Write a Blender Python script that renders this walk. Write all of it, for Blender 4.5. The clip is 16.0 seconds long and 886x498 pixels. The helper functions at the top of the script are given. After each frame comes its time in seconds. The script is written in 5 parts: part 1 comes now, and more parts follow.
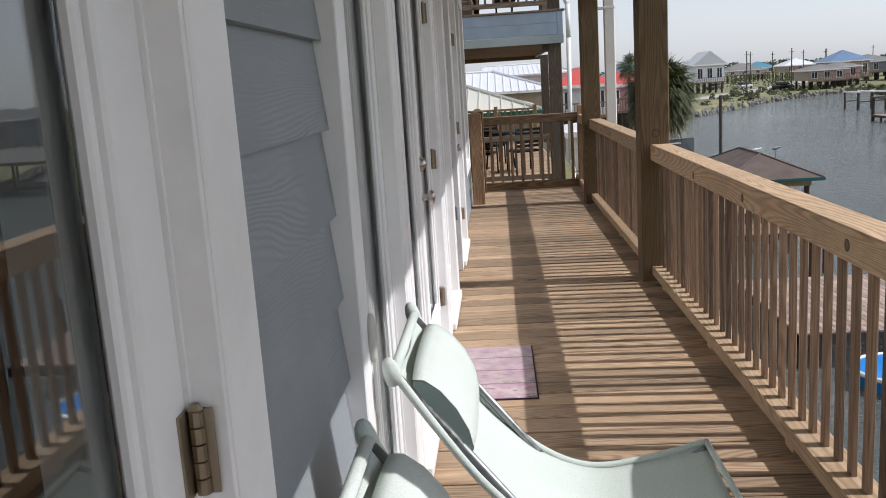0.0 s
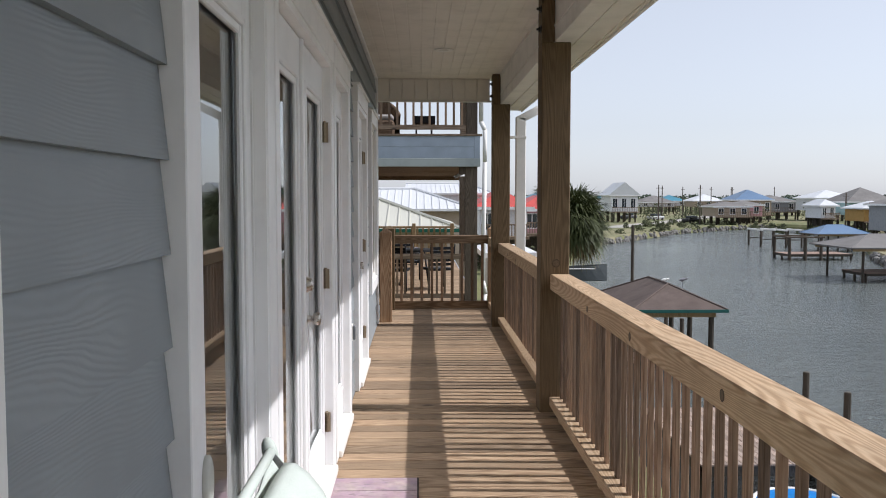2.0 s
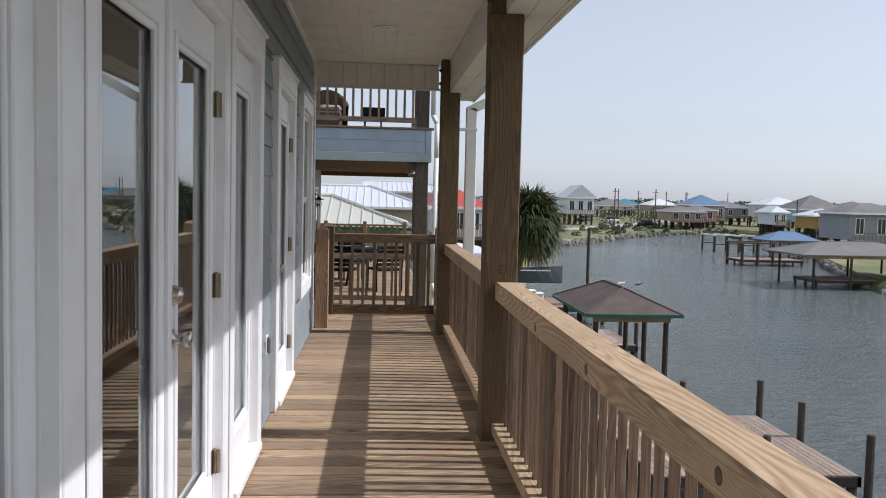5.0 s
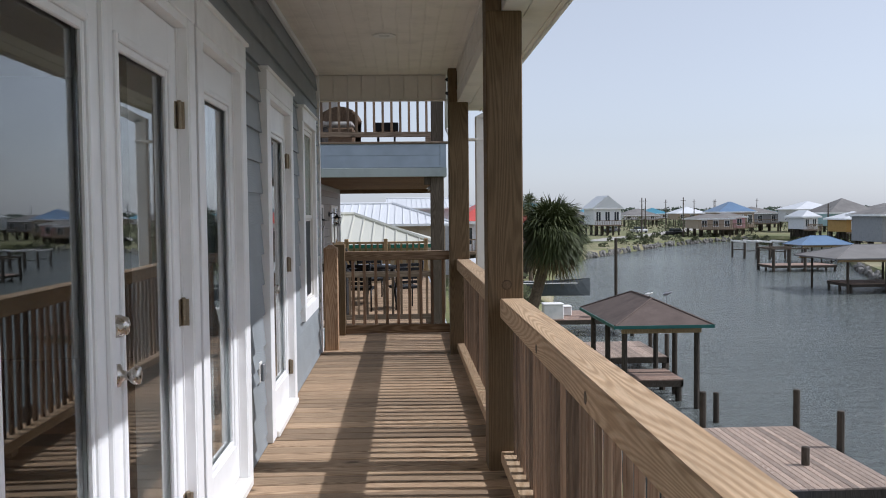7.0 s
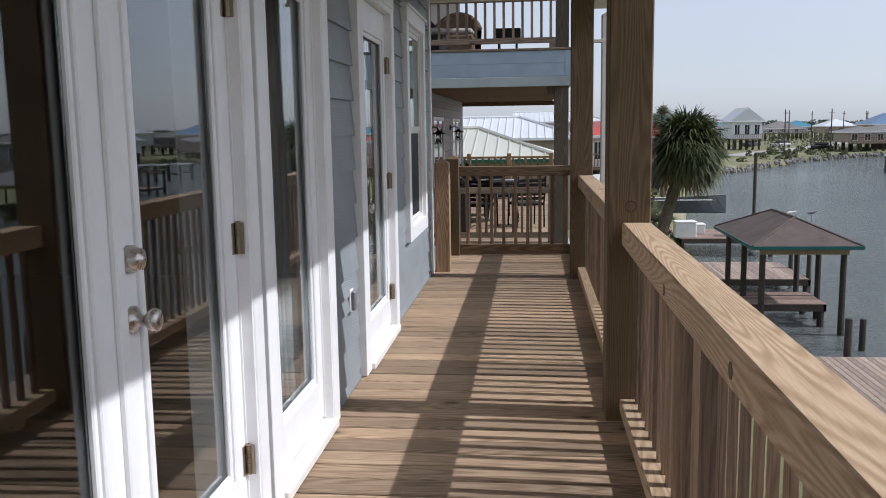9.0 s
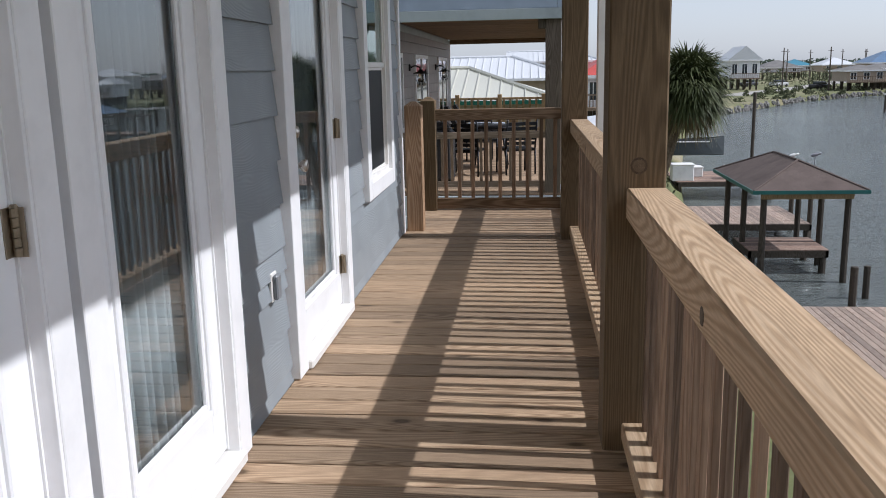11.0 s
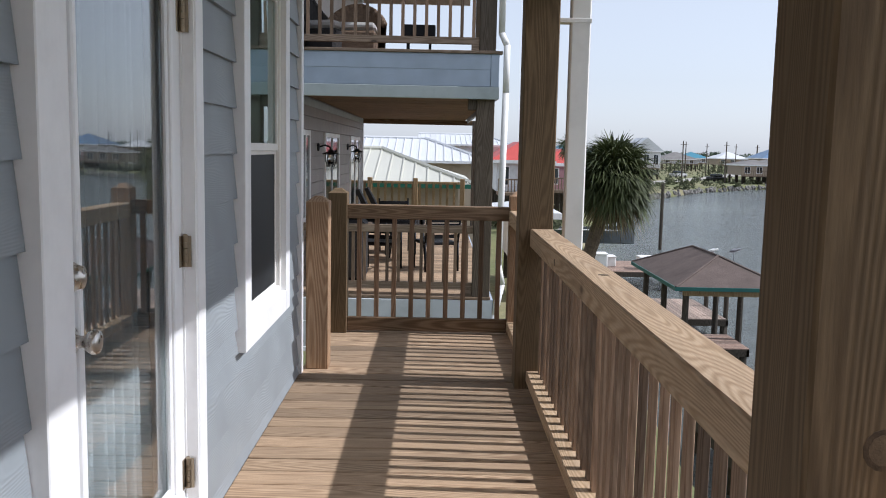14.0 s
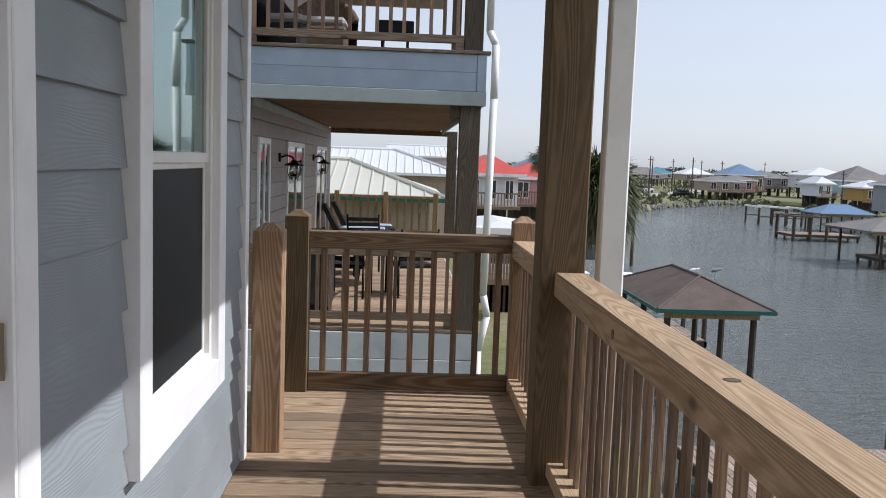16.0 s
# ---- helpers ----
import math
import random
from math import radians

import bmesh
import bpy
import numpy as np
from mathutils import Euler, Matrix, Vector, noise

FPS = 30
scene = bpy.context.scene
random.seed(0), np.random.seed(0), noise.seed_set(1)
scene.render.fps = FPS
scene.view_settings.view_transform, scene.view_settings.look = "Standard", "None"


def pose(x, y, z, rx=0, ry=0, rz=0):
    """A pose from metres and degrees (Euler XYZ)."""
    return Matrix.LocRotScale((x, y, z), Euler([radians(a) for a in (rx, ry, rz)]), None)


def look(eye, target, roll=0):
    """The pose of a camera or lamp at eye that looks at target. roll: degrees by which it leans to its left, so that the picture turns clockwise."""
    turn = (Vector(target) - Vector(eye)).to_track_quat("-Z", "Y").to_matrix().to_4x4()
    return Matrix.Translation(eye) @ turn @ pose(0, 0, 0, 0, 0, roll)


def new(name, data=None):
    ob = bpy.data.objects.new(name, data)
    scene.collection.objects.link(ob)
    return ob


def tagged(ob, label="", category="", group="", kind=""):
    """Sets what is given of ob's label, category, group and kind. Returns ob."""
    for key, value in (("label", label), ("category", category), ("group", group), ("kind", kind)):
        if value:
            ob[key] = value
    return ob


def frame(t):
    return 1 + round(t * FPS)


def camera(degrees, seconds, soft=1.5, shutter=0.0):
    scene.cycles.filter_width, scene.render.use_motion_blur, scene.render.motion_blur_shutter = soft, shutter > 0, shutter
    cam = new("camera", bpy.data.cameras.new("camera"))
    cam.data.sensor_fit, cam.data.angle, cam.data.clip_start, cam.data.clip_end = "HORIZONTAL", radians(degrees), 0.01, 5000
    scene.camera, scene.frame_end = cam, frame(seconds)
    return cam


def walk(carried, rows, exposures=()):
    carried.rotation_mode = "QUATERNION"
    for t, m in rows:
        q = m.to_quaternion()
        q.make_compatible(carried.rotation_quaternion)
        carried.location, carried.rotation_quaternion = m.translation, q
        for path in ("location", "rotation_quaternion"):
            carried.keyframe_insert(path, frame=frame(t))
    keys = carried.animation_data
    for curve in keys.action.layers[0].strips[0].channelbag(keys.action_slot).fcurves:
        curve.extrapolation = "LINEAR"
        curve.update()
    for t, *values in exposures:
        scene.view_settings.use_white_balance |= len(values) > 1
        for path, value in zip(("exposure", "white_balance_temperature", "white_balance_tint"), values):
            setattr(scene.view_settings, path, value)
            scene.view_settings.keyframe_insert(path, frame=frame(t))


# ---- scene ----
cam = camera(54.4, 16.0, soft=1.0)
PATH = [
    (0, (-0.015, 0.173, 1.389), (-0.157, 2.133, 1.012), -3.7),
    (0.5, (-0.041, 0.18, 1.42), (-0.192, 2.15, 1.112), -4.4),
    (1, (-0.028, 0.158, 1.45), (-0.198, 2.14, 1.245), -3.7),
    (1.5, (0.026, 0.255, 1.43), (0.116, 2.248, 1.288), -0.5),
    (2, (0.112, 0.286, 1.421), (0.166, 2.282, 1.299), -0.0),
    (2.5, (0.175, 0.345, 1.418), (0.232, 2.341, 1.298), 0.0),
    (3, (0.152, 0.515, 1.405), (0.24, 2.51, 1.29), 0.0),
    (3.5, (0.158, 0.677, 1.392), (0.305, 2.665, 1.237), -0.2),
    (4, (0.251, 0.799, 1.398), (0.358, 2.793, 1.28), -0.3),
    (4.5, (0.319, 0.896, 1.397), (0.38, 2.892, 1.298), 1.0),
    (5, (0.292, 1.061, 1.393), (0.445, 3.051, 1.27), 1.3),
    (5.2, (0.273, 1.109, 1.391), (0.461, 3.097, 1.272), 1.0),
    (7.3, (0.526, 1.43, 1.367), (0.557, 3.428, 1.281), -1.5),
    (7.5, (0.567, 1.464, 1.363), (0.527, 3.46, 1.25), -1.7),
    (8, (0.629, 1.526, 1.361), (0.429, 3.509, 1.2), -2.1),
    (8.5, (0.618, 1.73, 1.343), (0.397, 3.709, 1.164), -1.4),
    (9, (0.568, 2.005, 1.344), (0.361, 3.975, 1.065), -0.9),
    (9.2, (0.572, 2.09, 1.338), (0.394, 4.058, 1.031), -0.8),
    (11.3, (0.656, 3.252, 1.304), (0.451, 5.199, 0.893), -1.4),
    (11.5, (0.662, 3.383, 1.324), (0.42, 5.336, 0.967), -1.4),
    (12, (0.635, 3.643, 1.323), (0.491, 5.637, 1.259), -3.3),
    (12.5, (0.529, 3.908, 1.331), (0.51, 5.897, 1.126), -1.4),
    (13, (0.522, 4.24, 1.329), (0.485, 6.224, 1.077), -0.8),
    (13.5, (0.504, 4.532, 1.339), (0.449, 6.517, 1.103), 0.2),
    (14, (0.433, 4.833, 1.349), (0.452, 6.819, 1.117), 1.2),
    (14.5, (0.422, 5.153, 1.357), (0.468, 7.145, 1.185), 2.5),
    (15, (0.416, 5.466, 1.361), (0.451, 7.462, 1.239), 3.1),
    (15.5, (0.337, 5.782, 1.355), (0.4, 7.773, 1.173), 4.0),
    (16, (0.327, 6.099, 1.355), (0.423, 8.087, 1.152), 2.0),
]
walk(cam, [(t, look(eye, target, roll)) for t, eye, target, roll in PATH], [(0.0, 0.22, 6150.0, 13.5), (3.0, 0.24, 6050.0, 13.5), (5.0, 0.10, 5950.0, 13.0), (9.0, 0.06, 5850.0, 13.0), (12.5, 0.20, 5850.0, 13.0), (13.5, 0.30, 5850.0, 13.0), (16.0, 0.22, 5980.0, 13.0)])

# ---------------------------------------------------------------- light
SUN_DIR = Vector((1.0, -0.05, 0.98)).normalized()      # towards the sun
world = bpy.data.worlds.new("world")
scene.world = world
world.use_nodes = True
wn = world.node_tree.nodes
sky = wn.new("ShaderNodeTexSky")
sky.sky_type, sky.sun_disc = "NISHITA", False
sky.sun_elevation = math.asin(SUN_DIR.z)
sky.sun_rotation = math.atan2(SUN_DIR.x, SUN_DIR.y)
sky.air_density, sky.dust_density, sky.ozone_density = 1.0, 0.9, 1.0
wn["Background"].inputs[1].default_value = 0.143
haze = wn.new("ShaderNodeHueSaturation")
haze.inputs["Saturation"].default_value = 0.42
veil = wn.new("ShaderNodeMix")
veil.data_type = "RGBA"
veil.inputs[0].default_value = 0.5
veil.inputs[7].default_value = (3.8, 4.0, 4.25, 1)
world.node_tree.links.new(sky.outputs[0], haze.inputs["Color"])
world.node_tree.links.new(haze.outputs[0], veil.inputs[6])
world.node_tree.links.new(veil.outputs[2], wn["Background"].inputs[0])
sun = new("sun", bpy.data.lights.new("sun", "SUN"))
sun.data.energy, sun.data.angle, sun.data.color = 3.6, radians(0.55), (1.0, 0.965, 0.92)
sun.matrix_world = look(SUN_DIR * 60, (0, 0, 0))

# ---------------------------------------------------------------- materials


def nodes_of(name):
    m = bpy.data.materials.new(name)
    m.use_nodes = True
    nt = m.node_tree
    return m, nt, nt.nodes["Principled BSDF"]


def add(nt, kind, **values):
    n = nt.nodes.new(kind)
    for k, v in values.items():
        n.inputs[k].default_value = v
    return n


def coords(nt, scale=(1, 1, 1), shift=True, space="Object"):
    """Coordinates of a piece in metres, moved by the piece's own random number."""
    tc = nt.nodes.new("ShaderNodeTexCoord")
    mp = nt.nodes.new("ShaderNodeMapping")
    mp.inputs["Scale"].default_value = scale
    nt.links.new(tc.outputs[space], mp.inputs["Vector"])
    if shift:
        info = nt.nodes.new("ShaderNodeObjectInfo")
        mul = nt.nodes.new("ShaderNodeMath")
        mul.operation = "MULTIPLY"
        mul.inputs[1].default_value = 53.0
        nt.links.new(info.outputs["Random"], mul.inputs[0])
        nt.links.new(mul.outputs[0], mp.inputs["Location"])
    return mp


def ramp(nt, fac, stops):
    r = nt.nodes.new("ShaderNodeValToRGB")
    els = r.color_ramp.elements
    while len(els) < len(stops):
        els.new(0.5)
    for e, (p, c) in zip(els, stops):
        e.position, e.color = p, (*c, 1) if len(c) == 3 else c
    nt.links.new(fac, r.inputs[0])
    return r


def mixed(nt, kind, fac, a, b):
    m = nt.nodes.new("ShaderNodeMix")
    m.data_type, m.blend_type = "RGBA", kind
    for sock, v in ((m.inputs[0], fac), (m.inputs[6], a), (m.inputs[7], b)):
        if isinstance(v, (int, float)):
            sock.default_value = v
        elif isinstance(v, tuple):
            sock.default_value = (*v, 1)
        else:
            nt.links.new(v, sock)
    return m.outputs[2]


def bump(nt, bsdf, height, strength, distance):
    b = add(nt, "ShaderNodeBump", Strength=strength, Distance=distance)
    nt.links.new(height, b.inputs["Height"])
    nt.links.new(b.outputs[0], bsdf.inputs["Normal"])
    return b


def wood(name, dark, mid, light, axis="x", rough=0.75, knots=True, vary=0.22, ring=26.0, grey=0.0, grain=0.4):
    """Sawn timber: growth rings stretched along one axis, fine fibres, knots, boards of unequal tone."""
    m, nt, b = nodes_of(name)
    s = {"x": (0.07, 1, 1), "y": (1, 0.07, 1), "z": (1, 1, 0.07)}[axis]
    mp = coords(nt, s)
    warp = add(nt, "ShaderNodeTexNoise", Scale=7.5, Detail=0.6, Roughness=0.4)
    nt.links.new(mp.outputs[0], warp.inputs["Vector"])
    times = nt.nodes.new("ShaderNodeMath")
    times.operation = "MULTIPLY"
    times.inputs[1].default_value = ring * 5.2
    nt.links.new(warp.outputs["Fac"], times.inputs[0])
    sine = nt.nodes.new("ShaderNodeMath")
    sine.operation = "SINE"
    nt.links.new(times.outputs[0], sine.inputs[0])
    rings = nt.nodes.new("ShaderNodeMapRange")
    rings.inputs["From Min"].default_value = -1.0
    nt.links.new(sine.outputs[0], rings.inputs["Value"])
    fib = add(nt, "ShaderNodeTexNoise", Scale=160.0, Detail=4.0, Roughness=0.6)
    nt.links.new(mp.outputs[0], fib.inputs["Vector"])
    blot = add(nt, "ShaderNodeTexNoise", Scale=2.3, Detail=3.0)
    mp2 = coords(nt)
    nt.links.new(mp2.outputs[0], blot.inputs["Vector"])
    col = ramp(nt, rings.outputs["Result"], ((0.15, light), (0.62, mid), (0.86, tuple(0.75 * grain * d + (1 - 0.75 * grain) * m_ for d, m_ in zip(dark, mid))), (1.0, tuple(grain * d + (1 - grain) * m_ for d, m_ in zip(dark, mid))))).outputs[0]
    col = mixed(nt, "MULTIPLY", 0.55, col, ramp(nt, fib.outputs["Fac"], ((0.3, (0.62, 0.6, 0.58)), (0.65, (1.12, 1.1, 1.08)))).outputs[0])
    col = mixed(nt, "MULTIPLY", 0.7, col, ramp(nt, blot.outputs["Fac"], ((0.3, (0.84, 0.84, 0.85)), (0.7, (1.08, 1.07, 1.06)))).outputs[0])
    if knots:
        s2 = {"x": (0.55, 1, 1), "y": (1, 0.55, 1), "z": (1, 1, 0.55)}[axis]
        mp3 = coords(nt, s2)
        vor = add(nt, "ShaderNodeTexVoronoi", Scale=3.4)
        nt.links.new(mp3.outputs[0], vor.inputs["Vector"])
        spot = ramp(nt, vor.outputs["Distance"], ((0.0, (0.7, 0.7, 0.7)), (0.05, (1, 1, 1)), (0.085, (0.25, 0.25, 0.25)), (0.15, (0, 0, 0)))).outputs[0]
        col = mixed(nt, "MIX", spot, col, tuple(c * 0.42 for c in dark))
    info = nt.nodes.new("ShaderNodeObjectInfo")
    tone = ramp(nt, info.outputs["Random"], ((0.0, (1 - vary,) * 3), (0.5, (1.0, 0.99, 0.97)), (1.0, (1 + vary * 0.7, 1 + vary * 0.6, 1 + vary * 0.5)))).outputs[0]
    col = mixed(nt, "MULTIPLY", 1.0, col, tone)
    if grey:
        col = mixed(nt, "MIX", grey, col, (0.33, 0.31, 0.28))
    nt.links.new(col, b.inputs["Base Color"])
    b.inputs["Roughness"].default_value = rough
    b.inputs["Specular IOR Level"].default_value = 0.3
    hsum = mixed(nt, "MIX", 0.45, fib.outputs["Fac"], rings.outputs["Result"])
    bump(nt, b, hsum, 0.3, 0.002)
    return m


def painted(name, colour, rough=0.55, grain=None, dirt=0.12, bumps=0.12, spec=0.4):
    """Paint on board: faint wood relief along an axis, dull dirt, small brush marks."""
    m, nt, b = nodes_of(name)
    mp = coords(nt)
    n1 = add(nt, "ShaderNodeTexNoise", Scale=3.1, Detail=5.0, Roughness=0.65)
    n2 = add(nt, "ShaderNodeTexNoise", Scale=70.0, Detail=3.0)
    nt.links.new(mp.outputs[0], n1.inputs["Vector"])
    st = coords(nt, {None: (1, 1, 1), "y": (1, 0.06, 1), "z": (1, 1, 0.05), "x": (0.05, 1, 1)}[grain])
    nt.links.new(st.outputs[0], n2.inputs["Vector"])
    d = tuple(c * (1 - dirt * 2.2) for c in colour)
    l = tuple(min(1, c * (1 + dirt * 0.5)) for c in colour)
    col = ramp(nt, n1.outputs["Fac"], ((0.28, d), (0.52, colour), (0.8, l))).outputs[0]
    nt.links.new(col, b.inputs["Base Color"])
    rr = ramp(nt, n1.outputs["Fac"], ((0.2, (rough + 0.1,) * 3), (0.8, (rough - 0.08,) * 3))).outputs[0]
    nt.links.new(rr, b.inputs["Roughness"])
    b.inputs["Specular IOR Level"].default_value = spec
    bump(nt, b, n2.outputs["Fac"], bumps, 0.004)
    return m


def siding_paint(name, colour):
    """Fibre-cement lap board: embossed cedar grain under satin paint."""
    m, nt, b = nodes_of(name)
    mp = coords(nt, (1, 0.35, 1.6))
    warp = add(nt, "ShaderNodeTexNoise", Scale=2.6, Detail=2.0)
    nt.links.new(mp.outputs[0], warp.inputs["Vector"])
    wv = mixed(nt, "LINEAR_LIGHT", 0.22, mp.outputs[0], warp.outputs["Color"])
    wav = nt.nodes.new("ShaderNodeTexWave")
    wav.wave_type, wav.bands_direction = "BANDS", "Z"
    wav.inputs["Scale"].default_value, wav.inputs["Distortion"].default_value = 20.0, 3.0
    wav.inputs["Detail"].default_value = 3.0
    nt.links.new(wv, wav.inputs["Vector"])
    msk = add(nt, "ShaderNodeTexNoise", Scale=3.5, Detail=2.0)
    nt.links.new(coords(nt).outputs[0], msk.inputs["Vector"])
    h = mixed(nt, "MULTIPLY", 1.0, wav.outputs["Color"], ramp(nt, msk.outputs["Fac"], ((0.42, (0.1,) * 3), (0.62, (1, 1, 1)))).outputs[0])
    fine = add(nt, "ShaderNodeTexNoise", Scale=45.0, Detail=4.0)
    nt.links.new(coords(nt, (1, 0.08, 1)).outputs[0], fine.inputs["Vector"])
    h = mixed(nt, "ADD", 0.35, h, fine.outputs["Color"])
    col = ramp(nt, msk.outputs["Fac"], ((0.3, tuple(c * 0.9 for c in colour)), (0.7, tuple(c * 1.07 for c in colour)))).outputs[0]
    nt.links.new(col, b.inputs["Base Color"])
    b.inputs["Roughness"].default_value = 0.5
    b.inputs["Specular IOR Level"].default_value = 0.35
    bump(nt, b, h, 0.22, 0.004)
    return m


def metal(name, colour, rough=0.3):
    m, nt, b = nodes_of(name)
    n = add(nt, "ShaderNodeTexNoise", Scale=60.0, Detail=3.0)
    nt.links.new(coords(nt).outputs[0], n.inputs["Vector"])
    nt.links.new(ramp(nt, n.outputs["Fac"], ((0.3, tuple(c * 0.75 for c in colour)), (0.7, colour))).outputs[0], b.inputs["Base Color"])
    nt.links.new(ramp(nt, n.outputs["Fac"], ((0.3, (rough * 0.7,) * 3), (0.7, (rough * 1.5,) * 3))).outputs[0], b.inputs["Roughness"])
    b.inputs["Metallic"].default_value = 1.0
    return m


def plain(name, colour, rough=0.6, scale=6.0, vary=0.2, bumps=0.15, dist=0.01, spec=0.35, fine=40.0):
    """A dull solid with mottling at two sizes."""
    m, nt, b = nodes_of(name)
    mp = coords(nt)
    n1 = add(nt, "ShaderNodeTexNoise", Scale=scale, Detail=5.0, Roughness=0.6)
    n2 = add(nt, "ShaderNodeTexNoise", Scale=fine, Detail=4.0)
    for n in (n1, n2):
        nt.links.new(mp.outputs[0], n.inputs["Vector"])
    col = ramp(nt, n1.outputs["Fac"], ((0.25, tuple(c * (1 - vary) for c in colour)), (0.75, tuple(min(1, c * (1 + vary)) for c in colour)))).outputs[0]
    col = mixed(nt, "MULTIPLY", 0.5, col, ramp(nt, n2.outputs["Fac"], ((0.3, (0.75,) * 3), (0.7, (1.15,) * 3))).outputs[0])
    nt.links.new(col, b.inputs["Base Color"])
    b.inputs["Roughness"].default_value = rough
    b.inputs["Specular IOR Level"].default_value = spec
    bump(nt, b, n2.outputs["Fac"], bumps, dist)
    return m


def glass_mat(name, tint=(0.9, 0.95, 0.94), rough=0.0, ior=1.8, coat=(1.0, 1.0, 1.0)):
    m, nt, b = nodes_of(name)
    b.inputs["Base Color"].default_value = (*tint, 1)
    b.inputs["Roughness"].default_value = rough
    b.inputs["Transmission Weight"].default_value = 1.0
    b.inputs["IOR"].default_value = ior
    b.inputs["Specular Tint"].default_value = (*coat, 1)
    n = add(nt, "ShaderNodeTexNoise", Scale=1.3, Detail=1.0)
    nt.links.new(coords(nt).outputs[0], n.inputs["Vector"])
    bump(nt, b, n.outputs["Fac"], 0.05, 0.01)
    return m


M_DECK = wood("deck_board", (0.27, 0.185, 0.115), (0.385, 0.275, 0.18), (0.46, 0.34, 0.228), "x", 0.8, vary=0.34, ring=40, grain=0.7)
M_RAIL_Y = wood("rail_timber", (0.34, 0.228, 0.132), (0.47, 0.335, 0.205), (0.54, 0.40, 0.26), "y", 0.75, vary=0.12, ring=44, grain=0.6)
# rail pine again, grain along x, with the shade of its near side in the colour
M_RAIL_X = wood("shaded_end_rail_timber", (0.11, 0.07, 0.04), (0.19, 0.125, 0.075), (0.27, 0.19, 0.12), "x", 0.75, vary=0.12, ring=34)
# wide tone spread stands in for the light and dark faces of neighbouring balusters
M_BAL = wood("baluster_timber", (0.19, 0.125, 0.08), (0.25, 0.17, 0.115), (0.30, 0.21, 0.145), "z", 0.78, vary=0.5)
M_POST = wood("post_timber", (0.092, 0.06, 0.032), (0.14, 0.096, 0.052), (0.172, 0.12, 0.067), "z", 0.8, vary=0.08, ring=36)
M_STUB = wood("stub_post_timber", (0.22, 0.13, 0.07), (0.34, 0.215, 0.125), (0.43, 0.29, 0.18), "z", 0.75, vary=0.05, ring=36)
M_SIDING = siding_paint("blue_grey_siding", (0.272, 0.298, 0.312))
M_WHITE = painted("white_trim_paint", (0.89, 0.885, 0.88), 0.42, "z", 0.05, 0.08)
M_LEAF = painted("white_door_paint", (0.89, 0.89, 0.89), 0.35, None, 0.04, 0.03, 0.5)
M_VINYL = painted("white_vinyl", (0.80, 0.78, 0.74), 0.45, None, 0.06, 0.03)
M_SOFFIT = painted("cream_beaded_board", (0.78, 0.73, 0.66), 0.5, None, 0.07, 0.04)
M_GLASS = glass_mat("door_glass")
M_LOWE = glass_mat("green_coated_glass", (0.62, 0.84, 0.78), 0.0, 2.1, (0.62, 1.0, 0.93))
M_SCREEN = plain("insect_screen", (0.012, 0.014, 0.016), 0.55, 30, 0.1, 0.05, 0.001, 0.3, 900)
M_NICKEL = metal("satin_nickel", (0.62, 0.58, 0.53), 0.28)
M_HINGE = metal("worn_hinge_brass", (0.40, 0.33, 0.24), 0.45)
M_DARK_METAL = metal("black_iron", (0.05, 0.05, 0.055), 0.5)
# room surfaces: the gloom of an unlit interior is put into these colours
M_ROOM = plain("shade_toned_room_wall", (0.10, 0.10, 0.10), 0.8, 1.0, 0.15)
M_ROOM_FLOOR = plain("shade_toned_room_floor", (0.06, 0.05, 0.042), 0.4, 2.0, 0.2)

# ---------------------------------------------------------------- shapes


def box(bm, x0, x1, y0, y1, z0, z1, c=0.0):
    """A block in metres; c is the chamfer of its edges."""
    if c <= 0:
        vs = [bm.verts.new((x, y, z)) for x in (x0, x1) for y in (y0, y1) for z in (z0, z1)]
        for f in ((0, 1, 3, 2), (4, 6, 7, 5), (0, 4, 5, 1), (2, 3, 7, 6), (0, 2, 6, 4), (1, 5, 7, 3)):
            bm.faces.new([vs[i] for i in f])
        return
    v = {}
    for i, (x, sx) in enumerate(((x0, 1), (x1, -1))):
        for j, (y, sy) in enumerate(((y0, 1), (y1, -1))):
            for k, (z, sz) in enumerate(((z0, 1), (z1, -1))):
                v[i, j, k] = [bm.verts.new(p) for p in ((x, y + sy * c, z + sz * c), (x + sx * c, y, z + sz * c), (x + sx * c, y + sy * c, z))]
    for a in range(3):
        for s in (0, 1):
            key = []
            for p, q in ((0, 0), (0, 1), (1, 1), (1, 0)):
                t = [p, q]
                t.insert(a, s)
                key.append(tuple(t))
            bm.faces.new([v[k][a] for k in key])
    for a in range(3):
        o = [i for i in range(3) if i != a]
        for p in (0, 1):
            for q in (0, 1):
                k0, k1 = [0, 0, 0], [0, 0, 0]
                k0[o[0]] = k1[o[0]] = p
                k0[o[1]] = k1[o[1]] = q
                k0[a], k1[a] = 0, 1
                k0, k1 = tuple(k0), tuple(k1)
                bm.faces.new((v[k0][o[0]], v[k1][o[0]], v[k1][o[1]], v[k0][o[1]]))
    for k in v:
        bm.faces.new(v[k])
    return


